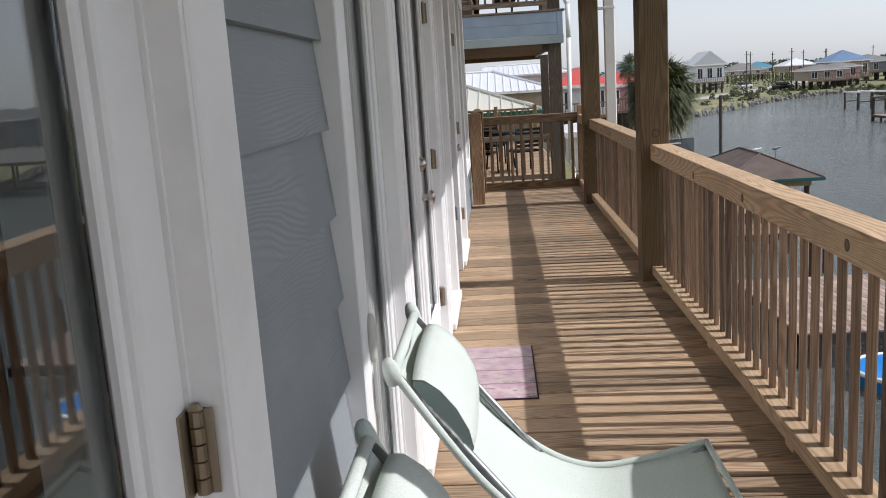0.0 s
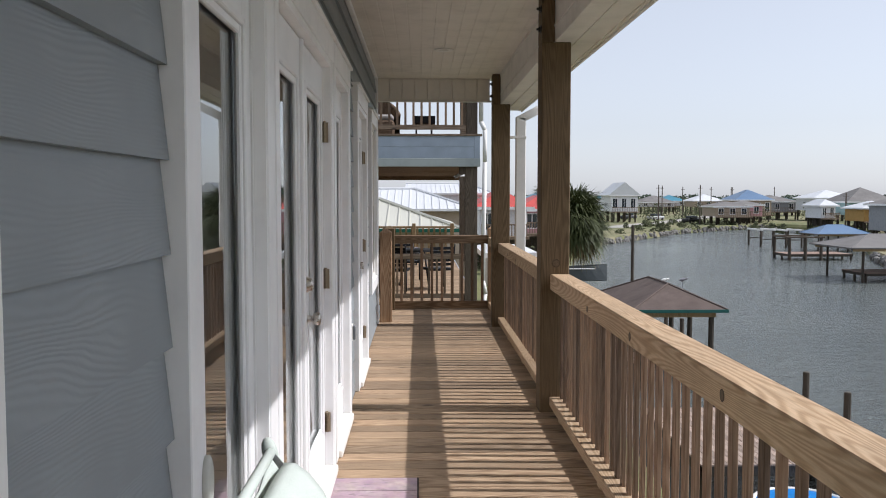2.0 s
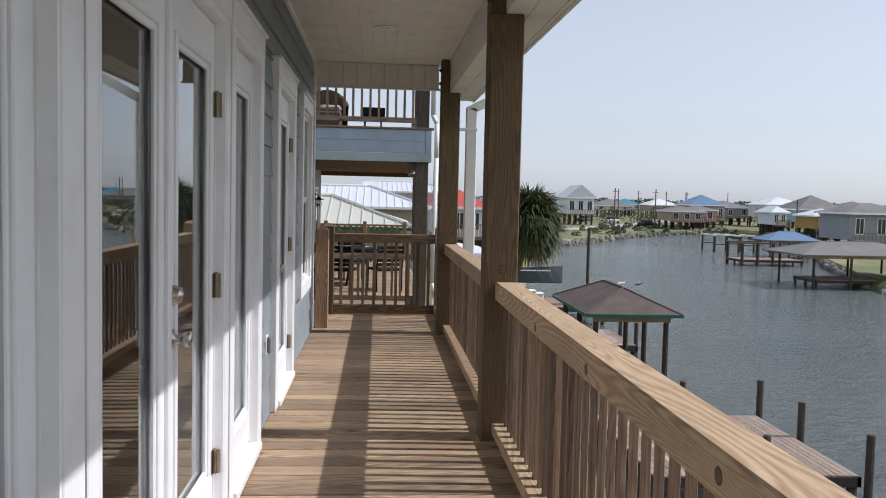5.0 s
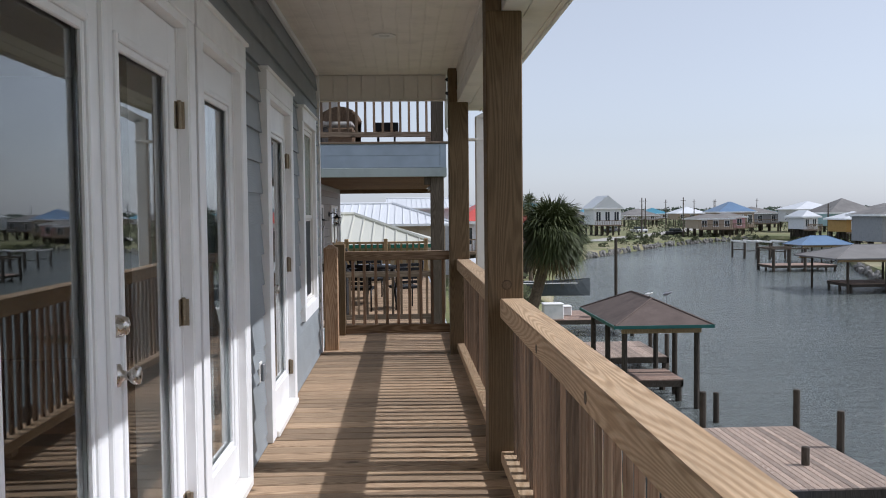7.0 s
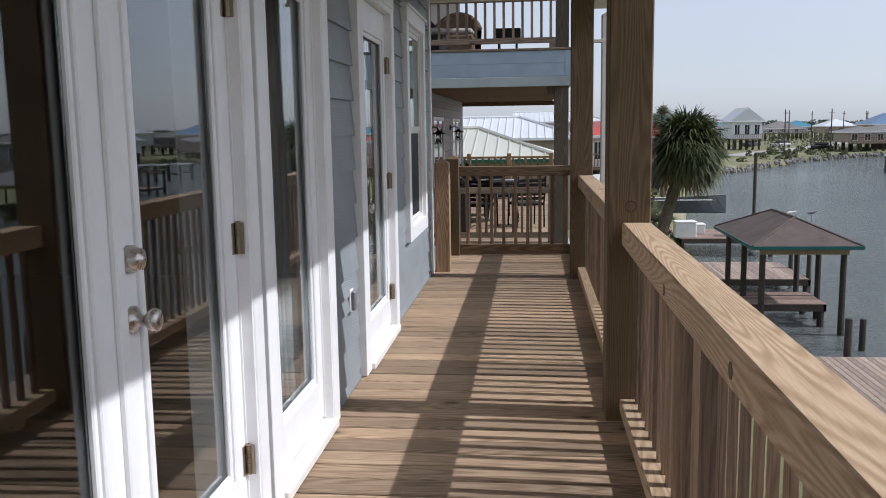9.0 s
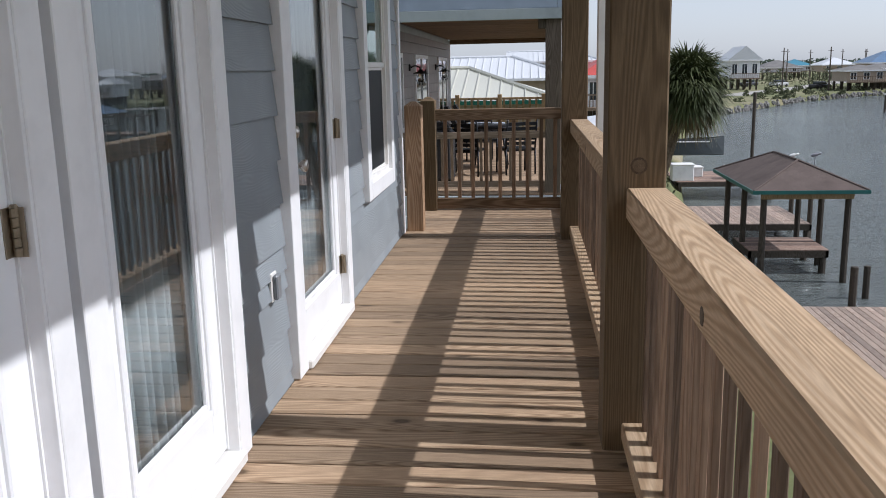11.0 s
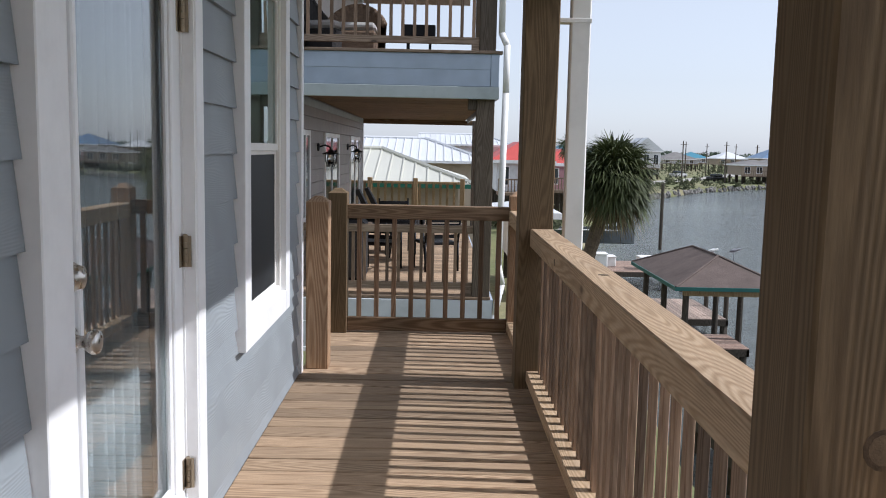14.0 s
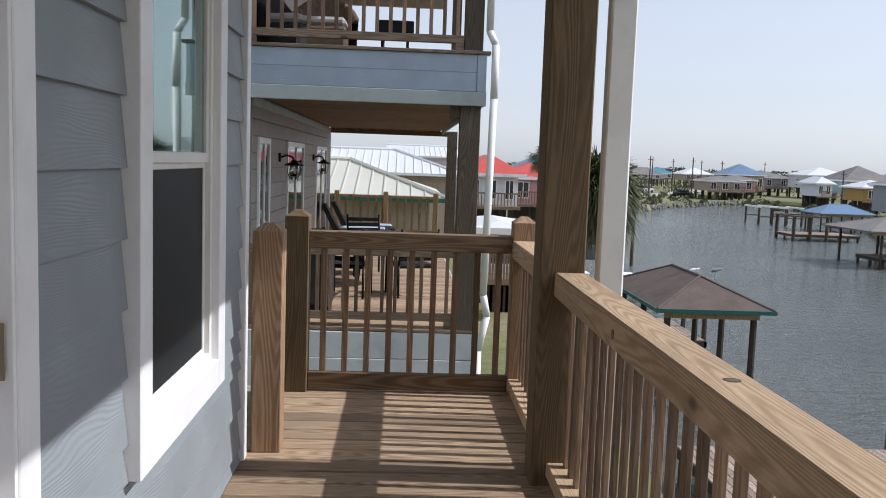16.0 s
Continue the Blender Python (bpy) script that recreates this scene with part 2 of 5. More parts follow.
def tube(bm, a, b, r0, r1=None, n=10, caps=True):
    """A tapered round bar from a to b."""
    r1 = r0 if r1 is None else r1
    a, b = Vector(a), Vector(b)
    d = (b - a).normalized()
    u = d.orthogonal().normalized()
    w = d.cross(u)
    rings = []
    for p, r in ((a, r0), (b, r1)):
        rings.append([bm.verts.new(p + r * (math.cos(2 * math.pi * i / n) * u + math.sin(2 * math.pi * i / n) * w)) for i in range(n)])
    for i in range(n):
        bm.faces.new((rings[0][i], rings[0][(i + 1) % n], rings[1][(i + 1) % n], rings[1][i]))
    if caps:
        bm.faces.new(rings[0][::-1])
        bm.faces.new(rings[1])


def pipe(bm, pts, r, n=8):
    for a, b in zip(pts, pts[1:]):
        tube(bm, a, b, r, r, n)


def lathe(bm, centre, axis, prof, n=14):
    """A turned piece: prof holds (distance along the axis, radius)."""
    c, d = Vector(centre), Vector(axis).normalized()
    u = d.orthogonal().normalized()
    w = d.cross(u)
    rings = []
    for h, r in prof:
        rings.append([bm.verts.new(c + d * h + r * (math.cos(2 * math.pi * i / n) * u + math.sin(2 * math.pi * i / n) * w)) for i in range(n)])
    for p, q in zip(rings, rings[1:]):
        for i in range(n):
            bm.faces.new((p[i], p[(i + 1) % n], q[(i + 1) % n], q[i]))
    bm.faces.new(rings[0][::-1])
    bm.faces.new(rings[-1])


def quad(bm, *pts):
    bm.faces.new([bm.verts.new(p) for p in pts])


def mesh_of(name, bm, material, smooth=False):
    bmesh.ops.recalc_face_normals(bm, faces=bm.faces)
    me = bpy.data.meshes.new(name)
    bm.to_mesh(me)
    bm.free()
    for m in (material if isinstance(material, (list, tuple)) else (material,)):
        me.materials.append(m)
    if smooth:
        for p in me.polygons:
            p.use_smooth = True
    return me


def part(name, bm, material, parent, label="", smooth=False, at=None):
    """Links a bmesh as one mesh under a thing or a part; at moves it (its mesh is then about its own origin)."""
    ob = new(name, bm if isinstance(bm, bpy.types.Mesh) else mesh_of(name, bm, material, smooth))
    if at is not None:
        ob.matrix_basis = at if isinstance(at, Matrix) else Matrix.Translation(at)
    ob.parent = parent
    return tagged(ob, label)


def single(name, bm, material, label, category, group="", kind="", smooth=False):
    ob = new(name, mesh_of(name, bm, material, smooth))
    return tagged(ob, label, category, group, kind)


def thing(name, at, label, category, group="", kind="", rz=0.0):
    ob = new(name)
    ob.empty_display_size = 0.1
    ob.matrix_basis = pose(*at, 0, 0, rz)
    bpy.context.view_layer.update()
    return tagged(ob, label, category, group, kind)


def B(*boxes, c=0.0):
    bm = bmesh.new()
    for b in boxes:
        box(bm, *b[:6], b[6] if len(b) > 6 else c)
    return bm


def board(name, size, material, parent, centre, c=0.003, cache={}, label=""):
    """One sawn piece about its own centre; alike pieces share one mesh."""
    key = (name, tuple(round(s, 4) for s in size), material.name, c)
    if key not in cache:
        x, y, z = (s / 2 for s in size)
        cache[key] = mesh_of(name, B((-x, x, -y, y, -z, z, c)), material)
    ob = new(name, cache[key])
    ob.location = centre
    ob.parent = parent
    return tagged(ob, label)

# ---------------------------------------------------------------- the house
SIDE, TRIM, FACE, INNER = -0.368, -0.328, -0.375, -0.56     # siding, casing, door leaf, inside of the wall
CEIL, END = 2.735, 9.90                                     # deck ceiling, corner of the house
START = -2.2

# openings: casing's outer limits y0, y1 and z0, z1
OPENINGS = {
    "door_1": (-0.02, 1.205, 0.0, 2.235),
    "door_2": (1.935, 2.945, 0.0, 2.235),
    "door_3": (2.965, 4.755, 0.0, 2.235),
    "door_4": (4.80, 5.825, 0.0, 2.235),
    "door_5": (6.50, 7.68, 0.0, 2.235),
    "window_1": (8.29, 9.335, 0.50, 2.235),
}

wall = thing("wall_west", (0, 0, 0), "blue-grey lap-sided house wall with white trim along the deck", "wall", kind="structure")
bm = bmesh.new()
cuts = sorted(OPENINGS.values())
y = START
for y0, y1, z0, z1 in cuts:
    box(bm, INNER, SIDE - 0.022, y, y0 + 0.05, -0.3, CEIL + 0.3)
    box(bm, INNER, SIDE - 0.022, y0 + 0.05, y1 - 0.05, z1 - 0.06, CEIL + 0.3)
    box(bm, INNER, SIDE - 0.022, y0 + 0.05, y1 - 0.05, -0.3, z0 + 0.03)
    y = y1 - 0.05
box(bm, INNER, SIDE - 0.022, y, END - 0.01, -0.3, CEIL + 0.3)
part("wall_core", bm, M_SIDING, wall)


def siding(parent, y0, y1, z0, z1):
    """One lap board: thick butt edge below, thin under the next course above."""
    bm = bmesh.new()
    h, d = (z1 - z0) / 2, (y1 - y0) / 2
    pts = ((-0.020, -h), (0.005, -h), (-0.013, h), (-0.020, h))
    a = [bm.verts.new((x, -d, z)) for x, z in pts]
    b = [bm.verts.new((x, d, z)) for x, z in pts]
    for i in range(4):
        bm.faces.new((a[i], a[(i + 1) % 4], b[(i + 1) % 4], b[i]))
    bm.faces.new(a[::-1])
    bm.faces.new(b)
    part("siding_board", bm, M_SIDING, parent, at=(SIDE + 0.003, (y0 + y1) / 2, (z0 + z1) / 2))


COURSE, FIRST = 0.178, -0.113
for i in range(16):
    z0, z1 = FIRST + i * COURSE, FIRST + (i + 1) * COURSE
    z1 = min(z1, CEIL - 0.04)
    limits = sorted({z0, z1, *[z for o in cuts for z in o[2:] if z0 + 0.012 < z < z1 - 0.012]})
    for a, b in zip(limits, limits[1:]):
        y = START
        for y0, y1, lo, hi in cuts + [(END - 0.055, 99, -9, 9)]:
            if hi <= a + 0.012 or lo >= b - 0.012:
                continue
            if y0 - y > 0.01:
                siding(wall, y, y0 - 0.002, a, b)
            y = max(y, y1 + 0.002)
part("corner_board", B((SIDE - 0.02, SIDE + 0.022, END - 0.055, END + 0.02, -0.25, CEIL, 0.003)), M_WHITE, wall, "white corner board")
part("end_wall", B((-7.0, SIDE - 0.02, END - 0.03, END, -0.3, CEIL + 0.3)), M_SIDING, wall)
part("frieze_moulding", B((SIDE - 0.01, SIDE + 0.022, START, END, CEIL - 0.035, CEIL, 0.004)), M_WHITE, wall)


def frame_pieces(y0, y1, z0, z1, w, h, x0, x1, c=0.003):
    """Two stiles and two rails of a rectangular frame."""
    return [(x0, x1, y0, y0 + w, z0, z1, c), (x0, x1, y1 - w, y1, z0, z1, c), (x0, x1, y0 + w, y1 - w, z0, z0 + h, c), (x0, x1, y0 + w, y1 - w, z1 - h, z1, c)]


def knob_set(leaf, y, z, face=FACE):
    bm = bmesh.new()
    lathe(bm, (face, y, z + 0.145), (1, 0, 0), ((0, 0.034), (0.012, 0.034), (0.026, 0.027), (0.034, 0.026), (0.036, 0.012), (0.040, 0.011)))
    part("deadbolt", bm, M_NICKEL, leaf, "satin nickel deadbolt", True)
    bm = bmesh.new()
    lathe(bm, (face, y, z), (1, 0, 0), ((0, 0.034), (0.008, 0.034), (0.014, 0.016), (0.034, 0.013), (0.042, 0.022), (0.055, 0.029), (0.066, 0.026), (0.070, 0.012)))
    part("door_knob", bm, M_NICKEL, leaf, "satin nickel door knob", True)


def hinge(parent, y, z, side):
    bm = bmesh.new()
    box(bm, FACE - 0.004, FACE + 0.003, min(y, y - side * 0.03), max(y, y - side * 0.03), z - 0.05, z + 0.05, 0.001)
    box(bm, FACE, FACE + 0.030, y - 0.002, y + 0.002, z - 0.05, z + 0.05)
    for k in range(5):
        a = z - 0.05 + k * 0.02
        tube(bm, (FACE + 0.012, y - side * 0.004, a + 0.001), (FACE + 0.012, y - side * 0.004, a + 0.019), 0.0085, 0.0085, 8)
    tube(bm, (FACE + 0.012, y - side * 0.004, z + 0.05), (FACE + 0.012, y - side * 0.004, z + 0.056), 0.0095, 0.006, 8)
    part("hinge", bm, M_HINGE, parent, "worn metal hinge")


def door_leaf(parent, y0, y1, stile=0.105, knob=None, hinges=None):
    """A white full-lite leaf: stiles, rails, raised moulding, one big pane."""
    z0, z1, th = 0.055, 2.06, 0.044
    gz0, gz1 = 0.27, 1.86
    bm = B((FACE - th, FACE, y0, y0 + stile, z0, z1, 0.002), (FACE - th, FACE, y1 - stile, y1, z0, z1, 0.002),
           (FACE - th, FACE, y0 + stile, y1 - stile, z0, gz0 - 0.045, 0.001), (FACE - th, FACE, y0 + stile, y1 - stile, gz1 + 0.045, z1, 0.001))
    leaf = part("door_leaf", bm, M_LEAF, parent)
    a, b = y0 + stile - 0.008, y1 - stile + 0.008
    bm = B(*frame_pieces(a, b, gz0 - 0.05, gz1 + 0.05, 0.024, 0.024, FACE - 0.01, FACE + 0.011, 0.004),
           *frame_pieces(a + 0.024, b - 0.024, gz0 - 0.026, gz1 + 0.026, 0.02, 0.026, FACE - 0.014, FACE + 0.002, 0.004))
    part("lite_frame", bm, M_LEAF, leaf)
    part("pane", B((FACE - 0.026, FACE - 0.020, a + 0.03, b - 0.03, gz0 - 0.02, gz1 + 0.02)), M_GLASS, leaf, "clear door glass").visible_shadow = False
    if knob:
        knob_set(leaf, y0 + 0.062 if knob < 0 else y1 - 0.062, 0.905)
    if hinges:
        for z in (0.27, 1.005, 1.74):
            hinge(leaf, y0 if hinges < 0 else y1, z, hinges)
    return leaf


def door_unit(name, label, leaves, casing=0.10, sill=True):
    """A door in its casing: side and head casing, jambs, sill and its leaves (y0, y1, knob, hinges)."""
    y0, y1, z0, z1 = OPENINGS[name]
    d = thing(name, (0, 0, 0), label, "door", kind="structure")
    back = SIDE - 0.03
    la, lb = leaves[0][0] - 0.006, leaves[-1][1] + 0.006
    part("casing", B((back, TRIM, y0, la - 0.012, 0.004, 2.10, 0.003)), M_WHITE, d)
    part("casing", B((back, TRIM, lb + 0.012, y1, 0.004, 2.10, 0.003)), M_WHITE, d)
    part("head_casing", B((back, TRIM + 0.003, y0, y1, 2.10, z1 - 0.02, 0.003), (back, TRIM + 0.018, y0 - 0.012, y1 + 0.012, z1 - 0.02, z1, 0.004)), M_WHITE, d)
    jx = TRIM - 0.004
    part("jamb", B((INNER, jx, la - 0.012, la, 0.0, 2.10, 0.001)), M_WHITE, d)
    part("jamb", B((INNER, jx, lb, lb + 0.012, 0.0, 2.10, 0.001)), M_WHITE, d)
    part("head_jamb", B((INNER, jx, la, lb, 2.064, 2.10, 0.001)), M_WHITE, d)
    part("weather_strip", B((FACE - 0.001, FACE + 0.006, la, la + 0.012, 0.05, 2.064), (FACE - 0.001, FACE + 0.006, lb - 0.006, lb, 0.05, 2.064)), M_WHITE, d)
    part("door_sill", B((INNER, TRIM + 0.02, la - 0.012, lb + 0.012, 0.003, 0.045, 0.006)), M_VINYL, d, "white door sill")
    for a, b, knob, hinges in leaves:
        door_leaf(d, a, b, 0.105, knob, hinges)
    return d


door_unit("door_1", "white full-glass door beside the first chair", [(0.10, 1.055, 0, 1)])
door_unit("door_2", "white fixed full-glass door panel in white casing", [(2.065, 2.80, 0, 0)])
d3 = door_unit("door_3", "white double door with glass leaves, closed", [(3.06, 3.845, 0, 0), (3.852, 4.645, -1, 1)])
part("astragal", B((FACE - 0.002, FACE + 0.016, 3.828, 3.868, 0.056, 2.058, 0.004)), M_LEAF, d3)
door_unit("door_4", "white fixed full-glass door panel in white casing", [(4.92, 5.70, 0, 0)])
door_unit("door_5", "white full-glass door with deadbolt and knob", [(6.655, 7.575, -1, 1)])


def sheer_curtain(y0, y1, label):
    """A gathered cloth hung from a rod close behind a glass door."""
    cu = thing("door_curtain", (FACE - 0.10, (y0 + y1) / 2, 0), label, "curtain", "door curtains")
    n, w = 72, (y1 - y0) / 2
    bm = bmesh.new()
    rows = []
    for z in (0.10, 0.6, 1.1, 1.6, 1.95):
        rows.append([bm.verts.new((0.014 * math.sin(k * 0.9 + z) + 0.006 * math.sin(k * 0.37), -w + 2 * w * k / n, z)) for k in range(n + 1)])
    for p, q in zip(rows, rows[1:]):
        for k in range(n):
            bm.faces.new((p[k], p[k + 1], q[k + 1], q[k]))
    ob = part("cloth", bm, M_SHEER, cu, "", True)
    so = ob.modifiers.new("thickness", "SOLIDIFY")
    so.thickness = 0.002
    bm = bmesh.new()
    pipe(bm, [(0, -w - 0.03, 1.96), (0, w + 0.03, 1.96)], 0.008)
    part("rod", bm, M_NICKEL, cu, "", True)


M_SHEER = plain("grey_curtain_cloth", (0.27, 0.30, 0.32), 0.9, 4.0, 0.12, 0.3, 0.002, 0.2, 300)
sheer_curtain(5.0, 5.62, "pale grey gathered curtain behind the fixed glass door")
sheer_curtain(6.74, 7.49, "pale grey gathered curtain behind the glass door")

# double-hung window
y0, y1, z0, z1 = OPENINGS["window_1"]
win = thing("window_1", (0, 0, 0), "white double-hung window with a dark insect screen below", "window", kind="structure")
W = 0.105
part("casing", B((SIDE - 0.03, TRIM, y0, y0 + W, z0, z1 - 0.13, 0.003)), M_WHITE, win)
part("casing", B((SIDE - 0.03, TRIM, y1 - W, y1, z0, z1 - 0.13, 0.003)), M_WHITE, win)
part("window_sill", B((SIDE - 0.03, TRIM, y0 + W, y1 - W, z0, z0 + W, 0.003)), M_WHITE, win)
part("head_casing", B((SIDE - 0.03, TRIM + 0.003, y0, y1, z1 - 0.13, z1 - 0.02, 0.003), (SIDE - 0.03, TRIM + 0.02, y0 - 0.012, y1 + 0.012, z1 - 0.02, z1, 0.004)), M_WHITE, win)
a, b, c0, c1, MID = y0 + W, y1 - W, z0 + W, z1 - 0.13, 1.34
part("window_frame", B(*frame_pieces(a, b, c0, c1, 0.03, 0.03, INNER, SIDE + 0.012, 0.002)), M_VINYL, win)
up = part("upper_sash", B(*frame_pieces(a + 0.03, b - 0.03, MID - 0.02, c1 - 0.03, 0.028, 0.035, SIDE - 0.02, SIDE + 0.004, 0.003)), M_VINYL, win)
part("pane", B((SIDE - 0.012, SIDE - 0.007, a + 0.055, b - 0.055, MID + 0.01, c1 - 0.06)), M_LOWE, up, "green-tinted coated glass").visible_shadow = False
lo = part("lower_sash", B(*frame_pieces(a + 0.03, b - 0.03, c0 + 0.03, MID + 0.02, 0.028, 0.035, SIDE - 0.05, SIDE - 0.026, 0.003)), M_VINYL, win)
part("pane", B((SIDE - 0.042, SIDE - 0.037, a + 0.055, b - 0.055, c0 + 0.06, MID - 0.01)), M_GLASS, lo).visible_shadow = False
part("screen", B((SIDE - 0.016, SIDE - 0.013, a + 0.045, b - 0.045, c0 + 0.045, MID - 0.035)), M_SCREEN, win, "dark insect screen")
part("screen_frame", B(*frame_pieces(a + 0.03, b - 0.03, c0 + 0.03, MID - 0.02, 0.018, 0.018, SIDE - 0.02, SIDE - 0.008, 0.002)), M_VINYL, win)

blind = thing("window_blind", (0, 0, 0), "white slatted blind behind the upper window glass", "blind")
for k in range(15):
    ob = board("slat", (0.004, b - a - 0.13, 0.046), M_WHITE, blind, (INNER - 0.03, (a + b) / 2, MID + 0.06 + k * 0.044), 0.001)
    ob.rotation_euler = (0, 0.35, 0)
part("head_rail", B((INNER - 0.05, INNER - 0.01, a + 0.06, b - 0.06, c1 - 0.09, c1 - 0.05, 0.004)), M_WHITE, blind)

# an added, closed room shell behind the glass; its dark colours carry the indoor shade
room = thing("room_shell", (0, 0, 0), "added room shell behind the glass doors, coloured dark for unlit rooms", "room", kind="structure")
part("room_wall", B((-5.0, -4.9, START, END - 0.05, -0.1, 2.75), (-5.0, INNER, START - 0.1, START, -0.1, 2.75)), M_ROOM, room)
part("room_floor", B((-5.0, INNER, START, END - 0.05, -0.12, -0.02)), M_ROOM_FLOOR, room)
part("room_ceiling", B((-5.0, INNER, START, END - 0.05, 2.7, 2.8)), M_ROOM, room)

# outdoor power outlet
out = thing("outdoor_outlet", (SIDE + 0.004, 6.30, 0.47), "grey weatherproof outlet plate on the siding", "outlet")
part("plate", B((-0.006, 0.006, -0.036, 0.036, -0.058, 0.058, 0.003)), M_VINYL, out)
part("cover", B((0.006, 0.028, -0.028, 0.024, -0.05, 0.05, 0.006)), painted("outlet_grey", (0.20, 0.21, 0.22), 0.4), out, "grey hinged cover")
part("socket", B((0.006, 0.010, 0.026, 0.032, -0.045, 0.045, 0.001)), M_SCREEN, out)

# ---------------------------------------------------------------- deck floor
DX0, DX1, DY1 = -0.362, 1.13, 11.17
deck = thing("floor", (0, 0, 0), "weathered pine deck boards laid across the balcony", "deck floor", kind="structure")
part("joist", B(*[(x, x + 0.04, START, DY1, -0.23, -0.030) for x in (-0.32, 0.1, 0.5, 0.9)], (DX1 - 0.001, DX1 + 0.037, START, DY1, -0.24, -0.003, 0.003)), M_POST, deck)
PITCH = 0.1435
n = int((DY1 - START) / PITCH)
rng = random.Random(4)
for i in range(n + 1):
    yc = DY1 - 0.07 - i * PITCH
    ob = board("plank", (DX1 - DX0, 0.1325, 0.028), M_DECK, deck, ((DX0 + DX1) / 2, yc, -0.014 + rng.uniform(-0.0012, 0.0006)), 0.004)
    ob.rotation_euler = (rng.uniform(-0.006, 0.006), 0, rng.uniform(-0.0015, 0.0015))

# ---------------------------------------------------------------- posts, beam, ceiling, eave
PX0, PX1 = 0.900, 1.088
POSTS = (1.50, 5.87, 9.605)
BEAM0, BEAM1, BEAMZ = 0.985, 1.115, 2.41
for i, y in enumerate(POSTS):
    p = thing("deck_post", (0, 0, 0), "dark-stained heavy square timber post of the deck", "post", "deck posts")
    post_two = p if i == 1 else post_two if i > 1 else None
    part("shaft", B((PX0, PX1, y, y + 0.187, -3.9, BEAMZ, 0.006)), M_POST, p)
    part("tongue", B((PX0, BEAM0 - 0.003, y, y + 0.187, BEAMZ, CEIL, 0.004)), M_POST, p)
    for z in (BEAMZ + 0.09, BEAMZ + 0.22):
        bm = bmesh.new()
        lathe(bm, (PX0, y + 0.05, z), (-1, 0, 0), ((0, 0.026), (0.006, 0.026), (0.0061, 0.016), (0.018, 0.016), (0.0181, 0.009), (0.03, 0.008)), 8)
        part("bolt", bm, M_DARK_METAL, p, "rusty through-bolt")

ceil = single("ceiling", B((SIDE, BEAM0 + 0.02, START, 10.02, CEIL, CEIL + 0.02), *[(SIDE + k * 0.1, SIDE + k * 0.1 + 0.092, START, 10.0, CEIL - 0.004, CEIL, 0.002) for k in range(14)]),
              M_SOFFIT, "cream beaded vinyl ceiling of the balcony", "ceiling", kind="structure")
beam = thing("trim_beam", (0, 0, 0), "white boxed beam carrying the roof edge", "beam", kind="structure")
part("beam_box", B((BEAM0, BEAM1, START, 10.02, BEAMZ, CEIL, 0.004)), M_SOFFIT, beam)
part("beam_trim", B((BEAM0 - 0.008, BEAM0 - 0.0005, START, 10.0, CEIL - 0.03, CEIL - 0.005), (BEAM0 - 0.008, BEAM0 - 0.0005, START, 10.0, BEAMZ + 0.1, BEAMZ + 0.112)), M_SOFFIT, beam)
endb = thing("trim_end_beam", (0, 0, 0), "cream beaded panel closing the ceiling's end", "beam", kind="structure")
part("panel", B((SIDE, PX0, 10.025, 10.045, 2.49, CEIL), (SIDE, PX0 + 0.02, 10.01, 10.06, 2.475, 2.492, 0.002)), M_SOFFIT, endb)
for k in range(9):
    board("bead_panel", (0.134, 0.012, 0.235), M_SOFFIT, endb, (SIDE + 0.075 + k * 0.14, 10.018, 2.612), 0.004)
eave = thing("eave", (0, 0, 0), "white soffit and fascia along the roof edge", "eave", kind="structure")
EAVE = 1.31
part("soffit", B((BEAM1, EAVE - 0.02, START, 10.35, BEAMZ + 0.005, BEAMZ + 0.02), (BEAM1, BEAM1 + 0.012, START, 10.35, BEAMZ - 0.003, BEAMZ + 0.006), (EAVE - 0.05, EAVE - 0.038, START, 10.35, BEAMZ - 0.003, BEAMZ + 0.006)), M_SOFFIT, eave)
part("fascia", B((EAVE - 0.02, EAVE, START, 10.36, BEAMZ - 0.01, BEAMZ + 0.2, 0.003)), M_VINYL, eave)
part("roof_slab", B((-6.0, EAVE, START, 10.35, CEIL + 0.32, CEIL + 0.42), (BEAM1, EAVE - 0.02, START, 10.35, BEAMZ + 0.2, CEIL + 0.33), (-6.0, BEAM1, 10.06, 10.35, CEIL + 0.02, CEIL + 0.32)), M_VINYL, eave)
# recessed light in the ceiling
can = thing("ceiling_light", (0.33, 8.08, CEIL), "white recessed downlight, switched off", "ceiling light")
bm = bmesh.new()
lathe(bm, (0, 0, -0.004), (0, 0, -1), ((0, 0.088), (0.006, 0.088), (0.010, 0.078), (0.006, 0.066)), 24)
part("trim_ring", bm, M_VINYL, can, "", True)
bm = bmesh.new()
lathe(bm, (0, 0, -0.006), (0, 0, -1), ((0, 0.062), (0.003, 0.060), (0.005, 0.03)), 24)
part("lens", bm, painted("frosted_lens", (0.62, 0.60, 0.56), 0.4), can, "", True)

# downspout by the far post
spout = thing("downspout", (1.215, 9.72, 0), "white square downspout beside the timber post", "downspout")
part("pipe", B((-0.055, 0.055, -0.04, 0.04, -3.9, 2.28, 0.008)), M_VINYL, spout)
bm = bmesh.new()
vs = []
for (px, pz) in ((-0.055, 2.28), (0.055, 2.24), (0.40, 2.42), (0.36, 2.50)):
    vs.append((bm.verts.new((px, -0.04, pz)), bm.verts.new((px, 0.04, pz))))
for i in range(4):
    p, q = vs[i], vs[(i + 1) % 4]
    bm.faces.new((p[0], q[0], q[1], p[1]))
bm.faces.new([v[0] for v in vs])
bm.faces.new([v[1] for v in vs][::-1])
